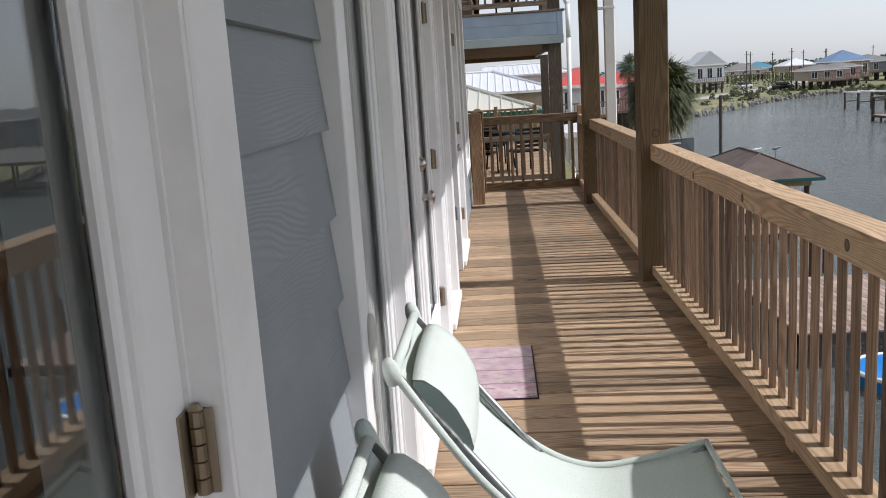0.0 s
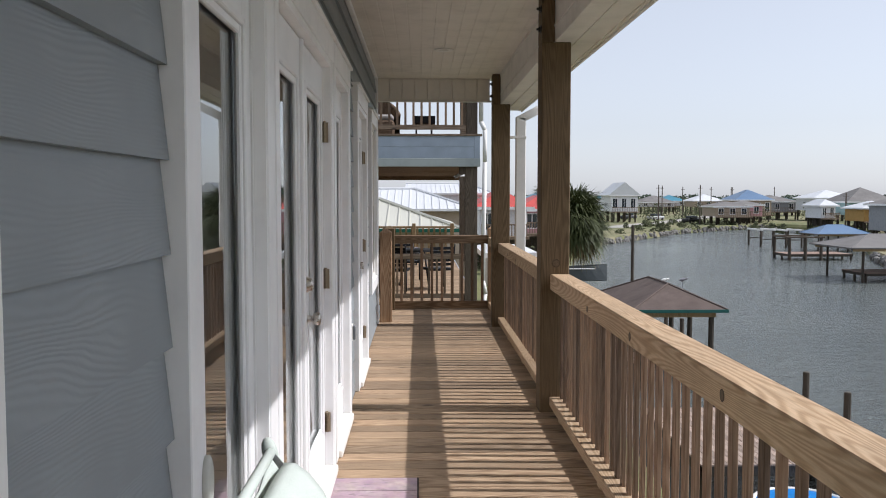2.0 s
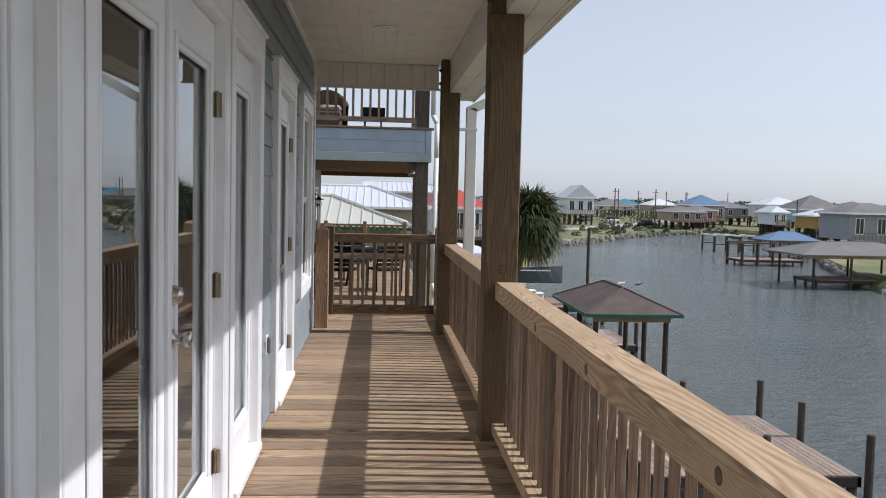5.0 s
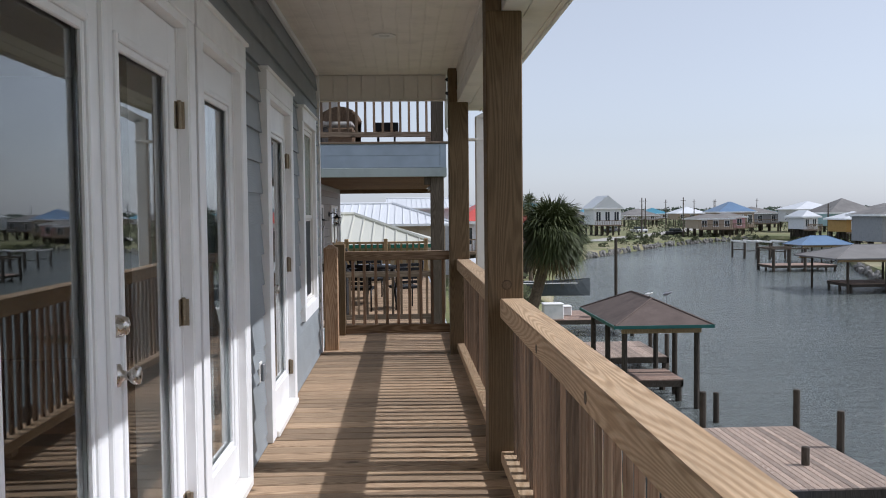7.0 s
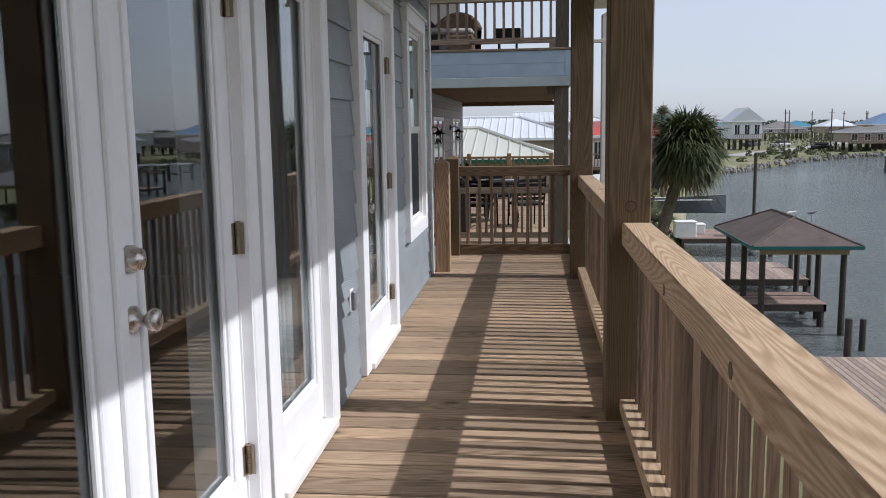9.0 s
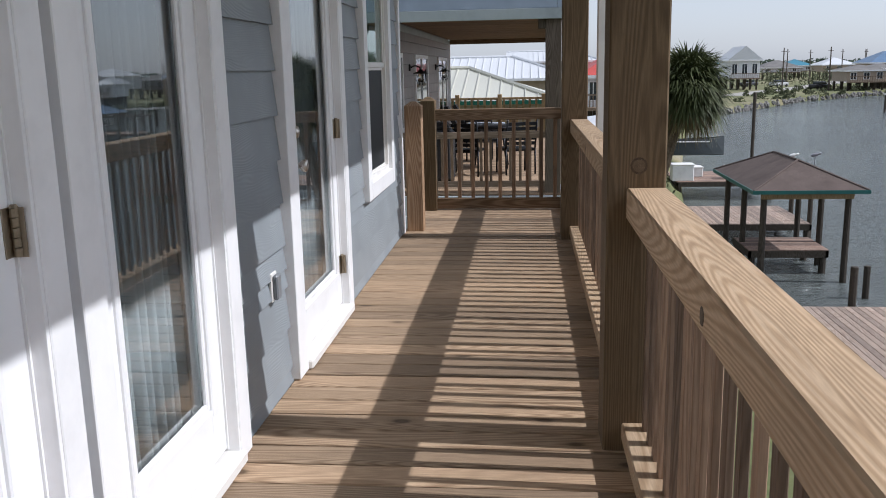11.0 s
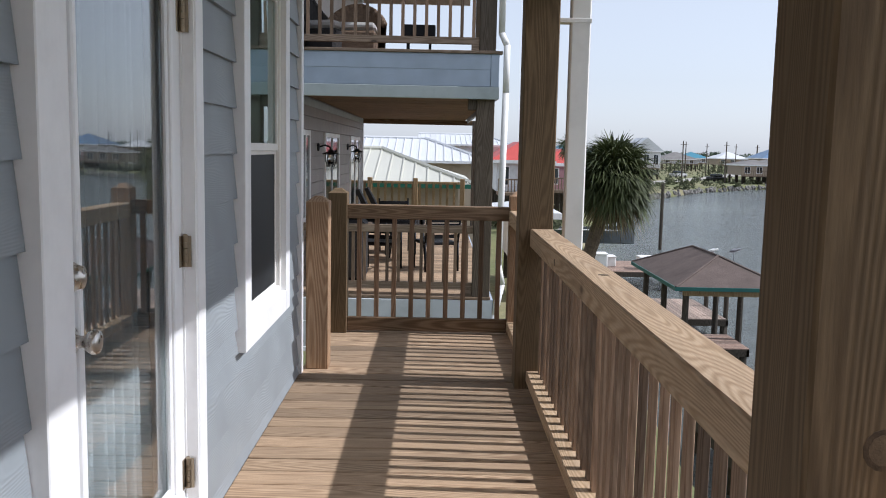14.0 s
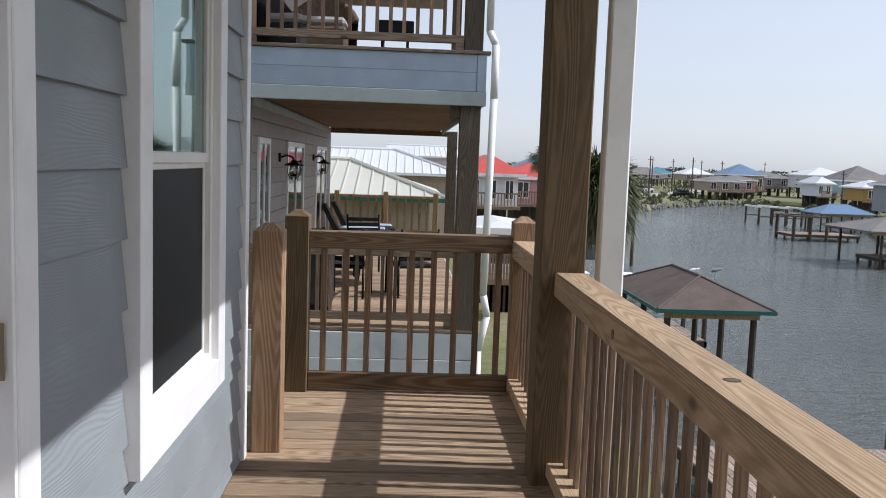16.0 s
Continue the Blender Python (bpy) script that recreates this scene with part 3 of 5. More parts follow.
part("elbow", bm, M_VINYL, spout)
part("strap", B((-0.127, 0.058, -0.043, 0.043, 2.05, 2.075, 0.002)), M_VINYL, spout)

# ---------------------------------------------------------------- railings
RX0, RX1, RTOP, RH = 0.962, 1.092, 0.914, 0.102


def side_rail(y0, y1, label, bal_pitch=0.112):
    r = thing("deck_railing", (0, 0, 0), label, "railing", "deck railings")
    L = y1 - y0
    part("top_rail", B((-(RX1 - RX0) / 2, (RX1 - RX0) / 2, -L / 2, L / 2, -RH / 2, RH / 2, 0.006)), M_RAIL_Y, r, at=((RX0 + RX1) / 2, y0 + L / 2, RTOP - RH / 2))
    part("bottom_rail", B((-(RX1 - RX0) / 2, (RX1 - RX0) / 2, -L / 2, L / 2, -0.03, 0.03, 0.005)), M_RAIL_Y, r, at=((RX0 + RX1) / 2, y0 + L / 2, 0.075))
    for yy in np.arange(y0 + 0.3, y1 - 0.1, 1.2):
        board("rail_foot", (0.09, 0.09, 0.045), M_RAIL_Y, r, ((RX0 + RX1) / 2, float(yy), 0.0225))
    n = int(round(L / bal_pitch))
    g = random.Random(int(y0 * 10))
    for k in range(n):
        yy = y0 + (k + 0.5) * L / n
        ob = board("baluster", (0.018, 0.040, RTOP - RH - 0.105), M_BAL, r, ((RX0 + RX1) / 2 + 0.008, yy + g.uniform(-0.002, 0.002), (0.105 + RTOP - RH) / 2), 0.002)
        ob.rotation_euler = (g.uniform(-0.003, 0.003), g.uniform(-0.003, 0.003), g.uniform(-0.03, 0.03))
    return r


M_KNOT_DARK = plain("knot_rim", (0.078, 0.05, 0.028), 0.7, 60.0, 0.35, 0.4, 0.002, 0.3, 300)
M_KNOT_HEART = plain("knot_heart", (0.125, 0.085, 0.048), 0.65, 60.0, 0.3, 0.4, 0.002, 0.3, 300)
side_rail(START, POSTS[0] - 0.002, "tan pine railing with square balusters between deck posts")
rail_mid = side_rail(POSTS[0] + 0.189, POSTS[1] - 0.002, "tan pine railing with square balusters between deck posts")
rail_far = side_rail(POSTS[1] + 0.189, POSTS[2] - 0.002, "tan pine railing with square balusters between deck posts")
side_rail(POSTS[2] + 0.189, 11.0, "short pine railing at the deck's far corner")


def timber_knot(parent, at, axis, r):
    """A branch knot in sawn timber: raised dark ring round a paler heart."""
    bm = bmesh.new()
    lathe(bm, at, axis, ((-0.004, r), (0.0006, r * 0.99), (0.0007, r * 0.7)), 14)
    knot = part("knot", bm, M_KNOT_DARK, parent, "dark branch knot")
    bm = bmesh.new()
    lathe(bm, at, axis, ((-0.004, r * 0.74), (0.0011, r * 0.73), (0.0012, r * 0.3)), 12)
    part("heart", bm, M_KNOT_HEART, knot)


def capped_post(x0, x1, y0, y1, top, mat, label):
    p = thing("rail_post", (0, 0, 0), label, "post")
    part("shaft", B((x0, x1, y0, y1, 0.001, top, 0.004)), mat, p)
    bm = bmesh.new()
    c = 0.006
    base = [bm.verts.new(v) for v in ((x0 + c, y0 + c, top), (x1 - c, y0 + c, top), (x1 - c, y1 - c, top), (x0 + c, y1 - c, top))]
    mx, my, s = (x0 + x1) / 2, (y0 + y1) / 2, 0.022
    tip = [bm.verts.new(v) for v in ((mx - s, my - s, top + 0.03), (mx + s, my - s, top + 0.03), (mx + s, my + s, top + 0.03), (mx - s, my + s, top + 0.03))]
    for i in range(4):
        bm.faces.new((base[i], base[(i + 1) % 4], tip[(i + 1) % 4], tip[i]))
    bm.faces.new(tip)
    part("cap", bm, mat, p)


capped_post(-0.338, -0.203, 9.957, 10.09, 1.02, M_STUB, "reddish-brown short timber post at the deck's side opening")
capped_post(-0.335, -0.200, 11.0, 11.135, 1.02, M_POST, "dark timber post holding the end railing")
capped_post(0.968, 1.10, 11.003, 11.135, 1.02, M_STUB, "tan timber post at the deck's far corner")

for y, z in ((2.66, 0.862), (3.73, 0.853), (4.62, 0.848)):
    timber_knot(rail_mid, (RX0, y, z), (-1, 0, 0), 0.019)
timber_knot(post_two, (1.0, POSTS[1], 0.985), (0, -1, 0), 0.028)
timber_knot(rail_far, (1.035, 7.86, RTOP), (0, 0, 1), 0.020)
timber_knot(rail_far, (RX0, 8.6, 0.86), (-1, 0, 0), 0.016)

er = thing("end_railing", (0, 0, 0), "pine railing across the deck's end, its shaded side coloured dark", "railing")
L = 1.164
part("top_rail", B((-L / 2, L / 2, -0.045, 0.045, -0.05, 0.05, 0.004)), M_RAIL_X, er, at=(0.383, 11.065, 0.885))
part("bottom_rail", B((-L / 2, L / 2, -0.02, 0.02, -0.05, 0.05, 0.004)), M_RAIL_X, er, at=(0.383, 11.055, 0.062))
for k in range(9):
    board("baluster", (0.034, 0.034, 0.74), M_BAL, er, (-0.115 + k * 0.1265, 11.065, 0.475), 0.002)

# ---------------------------------------------------------------- ground and water
WATER, LAND = -5.0, -4.2


def water_mat():
    m, nt, b = nodes_of("canal_water")
    mp = coords(nt, (0.7, 1.0, 1), False)
    n1 = add(nt, "ShaderNodeTexNoise", Scale=1.5, Detail=8.0, Roughness=0.62)
    n2 = add(nt, "ShaderNodeTexNoise", Scale=0.05, Detail=3.0)
    nt.links.new(mp.outputs[0], n1.inputs["Vector"])
    nt.links.new(mp.outputs[0], n2.inputs["Vector"])
    nt.links.new(ramp(nt, n2.outputs["Fac"], ((0.3, (0.10, 0.115, 0.11)), (0.7, (0.15, 0.165, 0.155)))).outputs[0], b.inputs["Base Color"])
    b.inputs["Roughness"].default_value = 0.13
    b.inputs["IOR"].default_value = 1.33
    bump(nt, b, n1.outputs["Fac"], 1.0, 0.42)
    return m


def grass_mat():
    m, nt, b = nodes_of("dry_grass_ground")
    mp = coords(nt, (1, 1, 1), False)
    n1 = add(nt, "ShaderNodeTexNoise", Scale=0.09, Detail=6.0, Roughness=0.65)
    n2 = add(nt, "ShaderNodeTexNoise", Scale=3.0, Detail=5.0)
    for n in (n1, n2):
        nt.links.new(mp.outputs[0], n.inputs["Vector"])
    col = ramp(nt, n1.outputs["Fac"], ((0.30, (0.09, 0.115, 0.035)), (0.48, (0.16, 0.165, 0.065)), (0.60, (0.25, 0.22, 0.12)), (0.75, (0.36, 0.32, 0.24)))).outputs[0]
    col = mixed(nt, "MULTIPLY", 0.6, col, ramp(nt, n2.outputs["Fac"], ((0.3, (0.6,) * 3), (0.7, (1.2,) * 3))).outputs[0])
    nt.links.new(col, b.inputs["Base Color"])
    b.inputs["Roughness"].default_value = 0.95
    bump(nt, b, n2.outputs["Fac"], 0.6, 0.1)
    return m


M_WATER, M_GRASS = water_mat(), grass_mat()
bm = bmesh.new()
quad(bm, (-3000, -3000, WATER), (3000, -3000, WATER), (3000, 3000, WATER), (-3000, 3000, WATER))
single("water", bm, M_WATER, "grey-green rippled canal water", "water", kind="structure")

SHORE = [(4.6, -60), (4.8, 10), (5.2, 20), (5.6, 26), (6.6, 36), (9.5, 55), (15, 85), (24, 113), (32, 126), (44, 146), (58, 162), (72, 172), (77, 160), (60, 116), (46, 86), (38, 66), (36, 48), (40, 20), (44, -60)]
CX, CY = 24.0, 62.0
bm = bmesh.new()
rings = []
for k, (f, z) in enumerate(((-0.6, WATER - 0.5), (0.0, WATER + 0.35), (0.9, LAND + 0.05), (6, LAND), (40, LAND + 0.1), (3000, LAND))):
    ring = []
    for (sx, sy) in SHORE:
        d = Vector((sx - CX, sy - CY, 0)).normalized()
        ring.append(bm.verts.new((sx + d.x * f, sy + d.y * f, z)))
    rings.append(ring)
for p, q in zip(rings, rings[1:]):
    for i in range(len(SHORE)):
        j = (i + 1) % len(SHORE)
        bm.faces.new((p[i], p[j], q[j], q[i]))
single("ground", bm, M_GRASS, "flat grassy lots and sand along the canal", "ground", kind="structure")

# ---------------------------------------------------------------- things on our deck
M_CANVAS = plain("mint_canvas", (0.58, 0.635, 0.585), 0.85, 3.0, 0.06, 0.25, 0.002, 0.2, 260)
M_CANVAS_DARK = plain("sage_canvas_lining", (0.30, 0.38, 0.35), 0.85, 3.0, 0.08, 0.25, 0.002, 0.2, 260)
M_CHAIR_FRAME = metal("grey_chair_tube", (0.32, 0.33, 0.33), 0.4)


def smooth_profile(pts, n=7):
    """Catmull-Rom through the points."""
    out = []
    p = [pts[0], *pts, pts[-1]]
    for i in range(1, len(p) - 2):
        for k in range(n):
            t = k / n
            out.append(tuple(0.5 * (2 * b + (c - a) * t + (2 * a - 5 * b + 4 * c - d) * t * t + (3 * b - a - 3 * c + d) * t ** 3) for a, b, c, d in zip(p[i - 1], p[i], p[i + 1], p[i + 2])))
    return out + [pts[-1]]


def sling_chair(y0, y1, dx=0.0, seed=1):
    """A folding sling chair that faces the water: sagging canvas, rolled top edge, head pillow, tube frame."""
    ch = thing("sling_chair", (dx, (y0 + y1) / 2, 0), "pale mint canvas folding sling chair against the house wall", "chair", "sling chairs on the deck")
    w = (y1 - y0) / 2
    prof = smooth_profile([(-0.275, 0.745), (-0.19, 0.615), (-0.08, 0.465), (0.06, 0.335), (0.20, 0.275), (0.36, 0.29), (0.53, 0.335)])
    bm = bmesh.new()
    cols = 11
    grid = []
    for x, z in prof:
        row = []
        for j in range(cols):
            u = -1 + 2 * j / (cols - 1)
            sag = -0.028 * (1 - u * u)
            row.append(bm.verts.new((x + 0.006 * noise.noise((x * 7, u * 2, seed)), u * w, z + sag + 0.006 * noise.noise((x * 9 + 4, u * 3, seed)))))
        grid.append(row)
    for a, b in zip(grid, grid[1:]):
        for j in range(cols - 1):
            bm.faces.new((a[j], a[j + 1], b[j + 1], b[j]))
    me = mesh_of("sling", bm, M_CANVAS, True)
    ob = part("sling", me, None, ch, "sagging pale mint canvas")
    so = ob.modifiers.new("thickness", "SOLIDIFY")
    so.thickness = 0.006
    for s in (-1, 1):
        bm = bmesh.new()
        pts = [Vector((x, s * w, z)) for x, z in prof]
        for a, b in zip(pts, pts[1:]):
            tube(bm, a, b, 0.011, 0.011, 8, False)
        bmesh.ops.remove_doubles(bm, verts=bm.verts, dist=0.004)
        part("side_hem", bm, M_CANVAS, ch, "", True)
        bm = bmesh.new()
        pipe(bm, [(-0.28, s * w * 0.96, 0.745), (0.30, s * w * 0.96, 0.012)], 0.012)
        pipe(bm, [(0.53, s * w * 0.9, 0.325), (-0.12, s * w * 0.9, 0.012)], 0.012)
        part("leg_frame", bm, M_CHAIR_FRAME, ch, "", True)
    for x, z, r in ((-0.28, 0.75, 0.014), (0.533, 0.336, 0.009)):
        bm = bmesh.new()
        pipe(bm, [(x, -w, z), (x, w, z)], r)
        part("cross_bar", bm, M_CANVAS, ch, "", True)
    for s in (-1, 1):
        bm = bmesh.new()
        lathe(bm, (-0.282, s * w, 0.745), (-0.25, 0, 1), ((-0.02, 0.020), (0.01, 0.021), (0.03, 0.017), (0.042, 0.008)), 8)
        part("corner_cap", bm, M_CANVAS, ch, "", True)
    # the head pillow: a half-round roll along the top, its dark lining showing at the end
    bm = bmesh.new()
    secs = 12
    rings = []
    for j in range(9):
        u = -0.93 + 1.86 * j / 8
        f = 1 - 0.10 * abs(u) ** 3
        ring = []
        for k in range(secs):
            a = math.pi * 2 * k / secs
            lx, lz = 0.125 * math.cos(a), max(-0.012, 0.048 * math.sin(a))
            d = Vector((0.53, 0, -0.85))
            nrm = Vector((0.85, 0, 0.53))
            ring.append(bm.verts.new(Vector((-0.19, u * w, 0.622)) + d * lx * f + nrm * (lz * f + 0.012)))
        rings.append(ring)
    for a, b in zip(rings, rings[1:]):
        for k in range(secs):
            bm.faces.new((a[k], a[(k + 1) % secs], b[(k + 1) % secs], b[k]))
    bm.faces.new(rings[-1])
    pillow = part("head_pillow", bm, M_CANVAS, ch, "", True)
    bm = bmesh.new()
    bm.faces.new([bm.verts.new(Vector((-0.19, -0.93 * w - 0.002, 0.622)) + Vector((0.53, 0, -0.85)) * (0.125 * math.cos(a) * 0.9) + Vector((0.85, 0, 0.53)) * (max(-0.012, 0.048 * math.sin(a)) * 0.9 + 0.012)) for a in [math.pi * 2 * k / secs for k in range(secs)]])
    part("pillow_end", bm, M_CANVAS_DARK, pillow, "sage green lining at the pillow's end")
    return ch


sling_chair(2.03, 2.53, 0.0, 1)
sling_chair(1.19, 1.67, -0.005, 5)


def mat_material():
    m, nt, b = nodes_of("distressed_pink_mat")
    mp = coords(nt)
    n1 = add(nt, "ShaderNodeTexNoise", Scale=9.0, Detail=6.0, Roughness=0.7)
    st = coords(nt, (8, 30, 1))
    n2 = add(nt, "ShaderNodeTexNoise", Scale=1.6, Detail=6.0, Roughness=0.65)
    nt.links.new(mp.outputs[0], n1.inputs["Vector"])
    nt.links.new(st.outputs[0], n2.inputs["Vector"])
    col = ramp(nt, n1.outputs["Fac"], ((0.32, (0.30, 0.13, 0.20)), (0.5, (0.42, 0.27, 0.31)), (0.68, (0.55, 0.47, 0.47)))).outputs[0]
    col = mixed(nt, "MIX", ramp(nt, n2.outputs["Fac"], ((0.58, (0, 0, 0)), (0.62, (1, 1, 1)))).outputs[0], col, (0.10, 0.07, 0.07))
    info = nt.nodes.new("ShaderNodeObjectInfo")
    pale = ramp(nt, info.outputs["Random"], ((0.0, (0.1, 0.1, 0.1)), (1.0, (0.75, 0.75, 0.75)))).outputs[0]
    col = mixed(nt, "MIX", pale, col, mixed(nt, "MULTIPLY", 0.6, (0.60, 0.50, 0.52), n1.outputs["Color"]))
    nt.links.new(col, b.inputs["Base Color"])
    b.inputs["Roughness"].default_value = 0.9
    bump(nt, b, n1.outputs["Fac"], 0.2, 0.003)
    return m


M_MAT = mat_material()
mat = thing("door_mat", (-0.11, 4.17, 0.0015), "pink distressed plank-print door mat on the deck", "door mat")
part("backing", B((-0.215, 0.215, -0.385, 0.385, 0.0, 0.005, 0.002)), plain("mat_rubber", (0.02, 0.016, 0.018), 0.8), mat, "black rubber backing")
for k in range(4):
    y = -0.378 + k * 0.19
    part("stripe", B((-0.208, 0.208, y, y + 0.182, 0.004, 0.0085, 0.002)), M_MAT, mat)
tagl = thing("house_plaque", (TRIM, 2.035, 0.835), "pale oval plaque fixed to the white casing", "plaque")
bm = bmesh.new()
lathe(bm, (0, 0, 0), (1, 0, 0), ((0, 0.03), (0.008, 0.03), (0.012, 0.025)), 20)
for v in bm.verts:
    v.co.z *= 1.9
part("disc", bm, painted("plaque_cream", (0.62, 0.62, 0.56), 0.5), tagl, "", True)

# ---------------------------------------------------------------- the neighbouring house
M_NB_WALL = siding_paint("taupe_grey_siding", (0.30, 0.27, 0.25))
M_NB_BLUE = siding_paint("pale_blue_siding", (0.40, 0.46, 0.54))
M_NB_PALE = painted("pale_grey_fascia_paint", (0.60, 0.62, 0.64), 0.55, "x", 0.08)
M_NB_TRIM = painted("sage_grey_trim", (0.42, 0.46, 0.45), 0.5, "x", 0.08)
M_GREYPOST = wood("weathered_post", (0.07, 0.053, 0.037), (0.105, 0.082, 0.06), (0.14, 0.112, 0.085), "z", 0.8, vary=0.1, ring=30)
M_GREYRAIL = wood("weathered_rail", (0.15, 0.11, 0.08), (0.23, 0.17, 0.12), (0.30, 0.23, 0.17), "x", 0.8, vary=0.15, ring=30)
M_PORCHWOOD = wood("porch_ceiling_wood", (0.10, 0.06, 0.03), (0.17, 0.105, 0.055), (0.23, 0.15, 0.085), "x", 0.8, vary=0.15, ring=20)
M_TAN = wood("tan_fence_wood", (0.25, 0.17, 0.08), (0.38, 0.27, 0.14), (0.48, 0.35, 0.20), "z", 0.8, vary=0.2)
M_WICKER = plain("black_wicker", (0.022, 0.02, 0.02), 0.6, 20, 0.3, 0.8, 0.01, 0.4, 120)
M_BWICKER = plain("brown_wicker", (0.14, 0.09, 0.055), 0.65, 20, 0.3, 0.8, 0.01, 0.4, 120)
NY0, NY1, NX = 15.0, 24.9, 1.13
NFL, NUP = -0.42, 2.47
nb = thing("house_next_door", (0, 0, 0), "two-storey neighbouring house with stacked timber balconies", "house")
NW = -1.28
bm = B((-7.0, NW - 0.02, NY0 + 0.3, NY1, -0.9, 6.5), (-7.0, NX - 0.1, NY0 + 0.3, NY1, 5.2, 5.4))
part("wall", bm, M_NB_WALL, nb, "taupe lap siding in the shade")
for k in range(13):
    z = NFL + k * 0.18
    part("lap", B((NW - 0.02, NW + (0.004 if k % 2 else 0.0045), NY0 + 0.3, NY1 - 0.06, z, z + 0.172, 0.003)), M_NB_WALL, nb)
part("corner_board", B((NW - 0.02, NW + 0.02, NY1 - 0.06, NY1 + 0.02, NFL, 1.95, 0.003)), M_WHITE, nb, "white corner board")
part("frieze", B((NW, NW + 0.02, NY0 + 0.3, NY1 - 0.06, 1.87, 1.97, 0.003)), M_NB_TRIM, nb)


def nb_opening(y0, y1, z0, z1, name):
    f = part(name, B(*frame_pieces(y0, y1, z0, z1, 0.07, 0.07, NW, NW + 0.03, 0.003), (NW, NW + 0.028, (y0 + y1) / 2 - 0.02, (y0 + y1) / 2 + 0.02, z0 + 0.07, z1 - 0.07)), M_WHITE, nb, "white framed glazing")
    part("pane", B((NW + 0.004, NW + 0.012, y0 + 0.07, y1 - 0.07, z0 + 0.07, z1 - 0.07)), plain("far_dark_pane", (0.02, 0.025, 0.03), 0.05, 1, 0.1, 0.0, 0.001, 0.8), f)


nb_opening(15.65, 16.45, 0.35, 1.55, "window")
nb_opening(18.0, 19.9, NFL + 0.04, 1.55, "door")
nb_opening(21.9, 23.9, NFL + 0.04, 1.55, "door")


def lantern(y, z):
    la = thing("wall_lantern", (NW + 0.004, y, z), "black caged barn lantern on the siding", "wall lamp", "porch lanterns")
    bm = bmesh.new()
    lathe(bm, (0, 0, 0.03), (1, 0, 0), ((0, 0.06), (0.02, 0.06), (0.03, 0.03)), 12)
    part("back_plate", bm, M_DARK_METAL, la, "", True)
    bm = bmesh.new()
    pipe(bm, [(0.02, 0, 0.03), (0.10, 0, 0.06), (0.17, 0, 0.04), (0.19, 0, 0.0)], 0.012)
    part("arm", bm, M_DARK_METAL, la, "", True)
    bm = bmesh.new()
    lathe(bm, (0.19, 0, 0.0), (0, 0, -1), ((0, 0.03), (0.03, 0.045), (0.06, 0.125), (0.07, 0.13)), 16)
    part("shade", bm, M_DARK_METAL, la, "", True)
    bm = bmesh.new()
    for k in range(6):
        a = math.pi * k / 3
        c, s = math.cos(a), math.sin(a)
        pipe(bm, [(0.19 + 0.075 * c, 0.075 * s, -0.07), (0.19 + 0.08 * c, 0.08 * s, -0.16), (0.19 + 0.045 * c, 0.045 * s, -0.25)], 0.006, 5)
    part("cage", bm, M_DARK_METAL, la)
    bm = bmesh.new()
    lathe(bm, (0.19, 0, -0.07), (0, 0, -1), ((0, 0.05), (0.07, 0.055), (0.14, 0.035)), 12)
    part("jar_glass", bm, M_GLASS, la, "", True)


lantern(17.3, 1.30)
lantern(21.4, 1.31)

# lower and upper decks of the neighbour
part("lower_floor", B((-7, NX - 0.03, NY0 + 0.03, NY1 + 0.9, NFL - 0.16, NFL - 0.035)), M_GREYRAIL, nb)
for k in range(60):
    board("deck_plank", (NX - NW - 0.04, 0.155, 0.03), M_DECK, nb, ((NX + NW) / 2, NY0 + 0.12 + k * 0.163, NFL - 0.015))
part("lower_fascia", B((-7, NX, NY0 - 0.02, NY0 + 0.02, NFL - 0.30, NFL - 0.03, 0.004)), M_NB_PALE, nb)
part("lower_fascia", B((-7, NX, NY0 - 0.03, NY0 + 0.02, NFL - 0.62, NFL - 0.31, 0.004)), M_NB_PALE, nb)
part("lower_trim", B((-7, NX + 0.02, NY0 - 0.04, NY0 + 0.02, NFL - 0.68, NFL - 0.625, 0.004)), M_WHITE, nb)
part("side_fascia", B((NX - 0.02, NX + 0.015, NY0 + 0.021, NY1 + 0.9, NFL - 0.62, NFL - 0.03, 0.004)), M_NB_BLUE, nb)
part("upper_floor", B((-7, NX - 0.03, NY0 + 0.03, NY1, 2.06, NUP)), M_PORCHWOOD, nb)
for k in range(12):
    part("ceiling_board", B((NW + 0.02, NX - 0.05, NY0 + 0.05 + k * 0.82, NY0 + 0.05 + k * 0.82 + 0.805, 1.985, 2.05, 0.006)), M_PORCHWOOD, nb)
part("near_beam", B((NW, NX + 0.17, NY1 - 0.12, NY1, 1.88, 1.984, 0.004)), M_PORCHWOOD, nb)
part("fascia_trim", B((-7, NX + 0.012, NY0 - 0.035, NY0 + 0.02, 1.925, 2.065, 0.004)), M_NB_TRIM, nb)
part("fascia_board", B((-7, NX - 0.09, NY0 - 0.018, NY0 + 0.02, 2.068, 2.265, 0.005)), M_NB_BLUE, nb)
part("fascia_board", B((-7, NX - 0.09, NY0 - 0.024, NY0 + 0.02, 2.258, 2.44, 0.005)), M_NB_BLUE, nb)
part("fascia_corner", B((NX - 0.088, NX + 0.004, NY0 - 0.03, NY0 + 0.02, 2.067, 2.44, 0.004)), M_NB_BLUE, nb)
part("ledge", B((-7, NX + 0.045, NY0 - 0.05, NY0 + 0.1, 2.442, 2.475, 0.004)), M_GREYRAIL, nb)
part("side_fascia", B((NX - 0.02, NX + 0.012, NY0 + 0.021, NY1, 1.93, 2.44, 0.004)), M_NB_BLUE, nb)
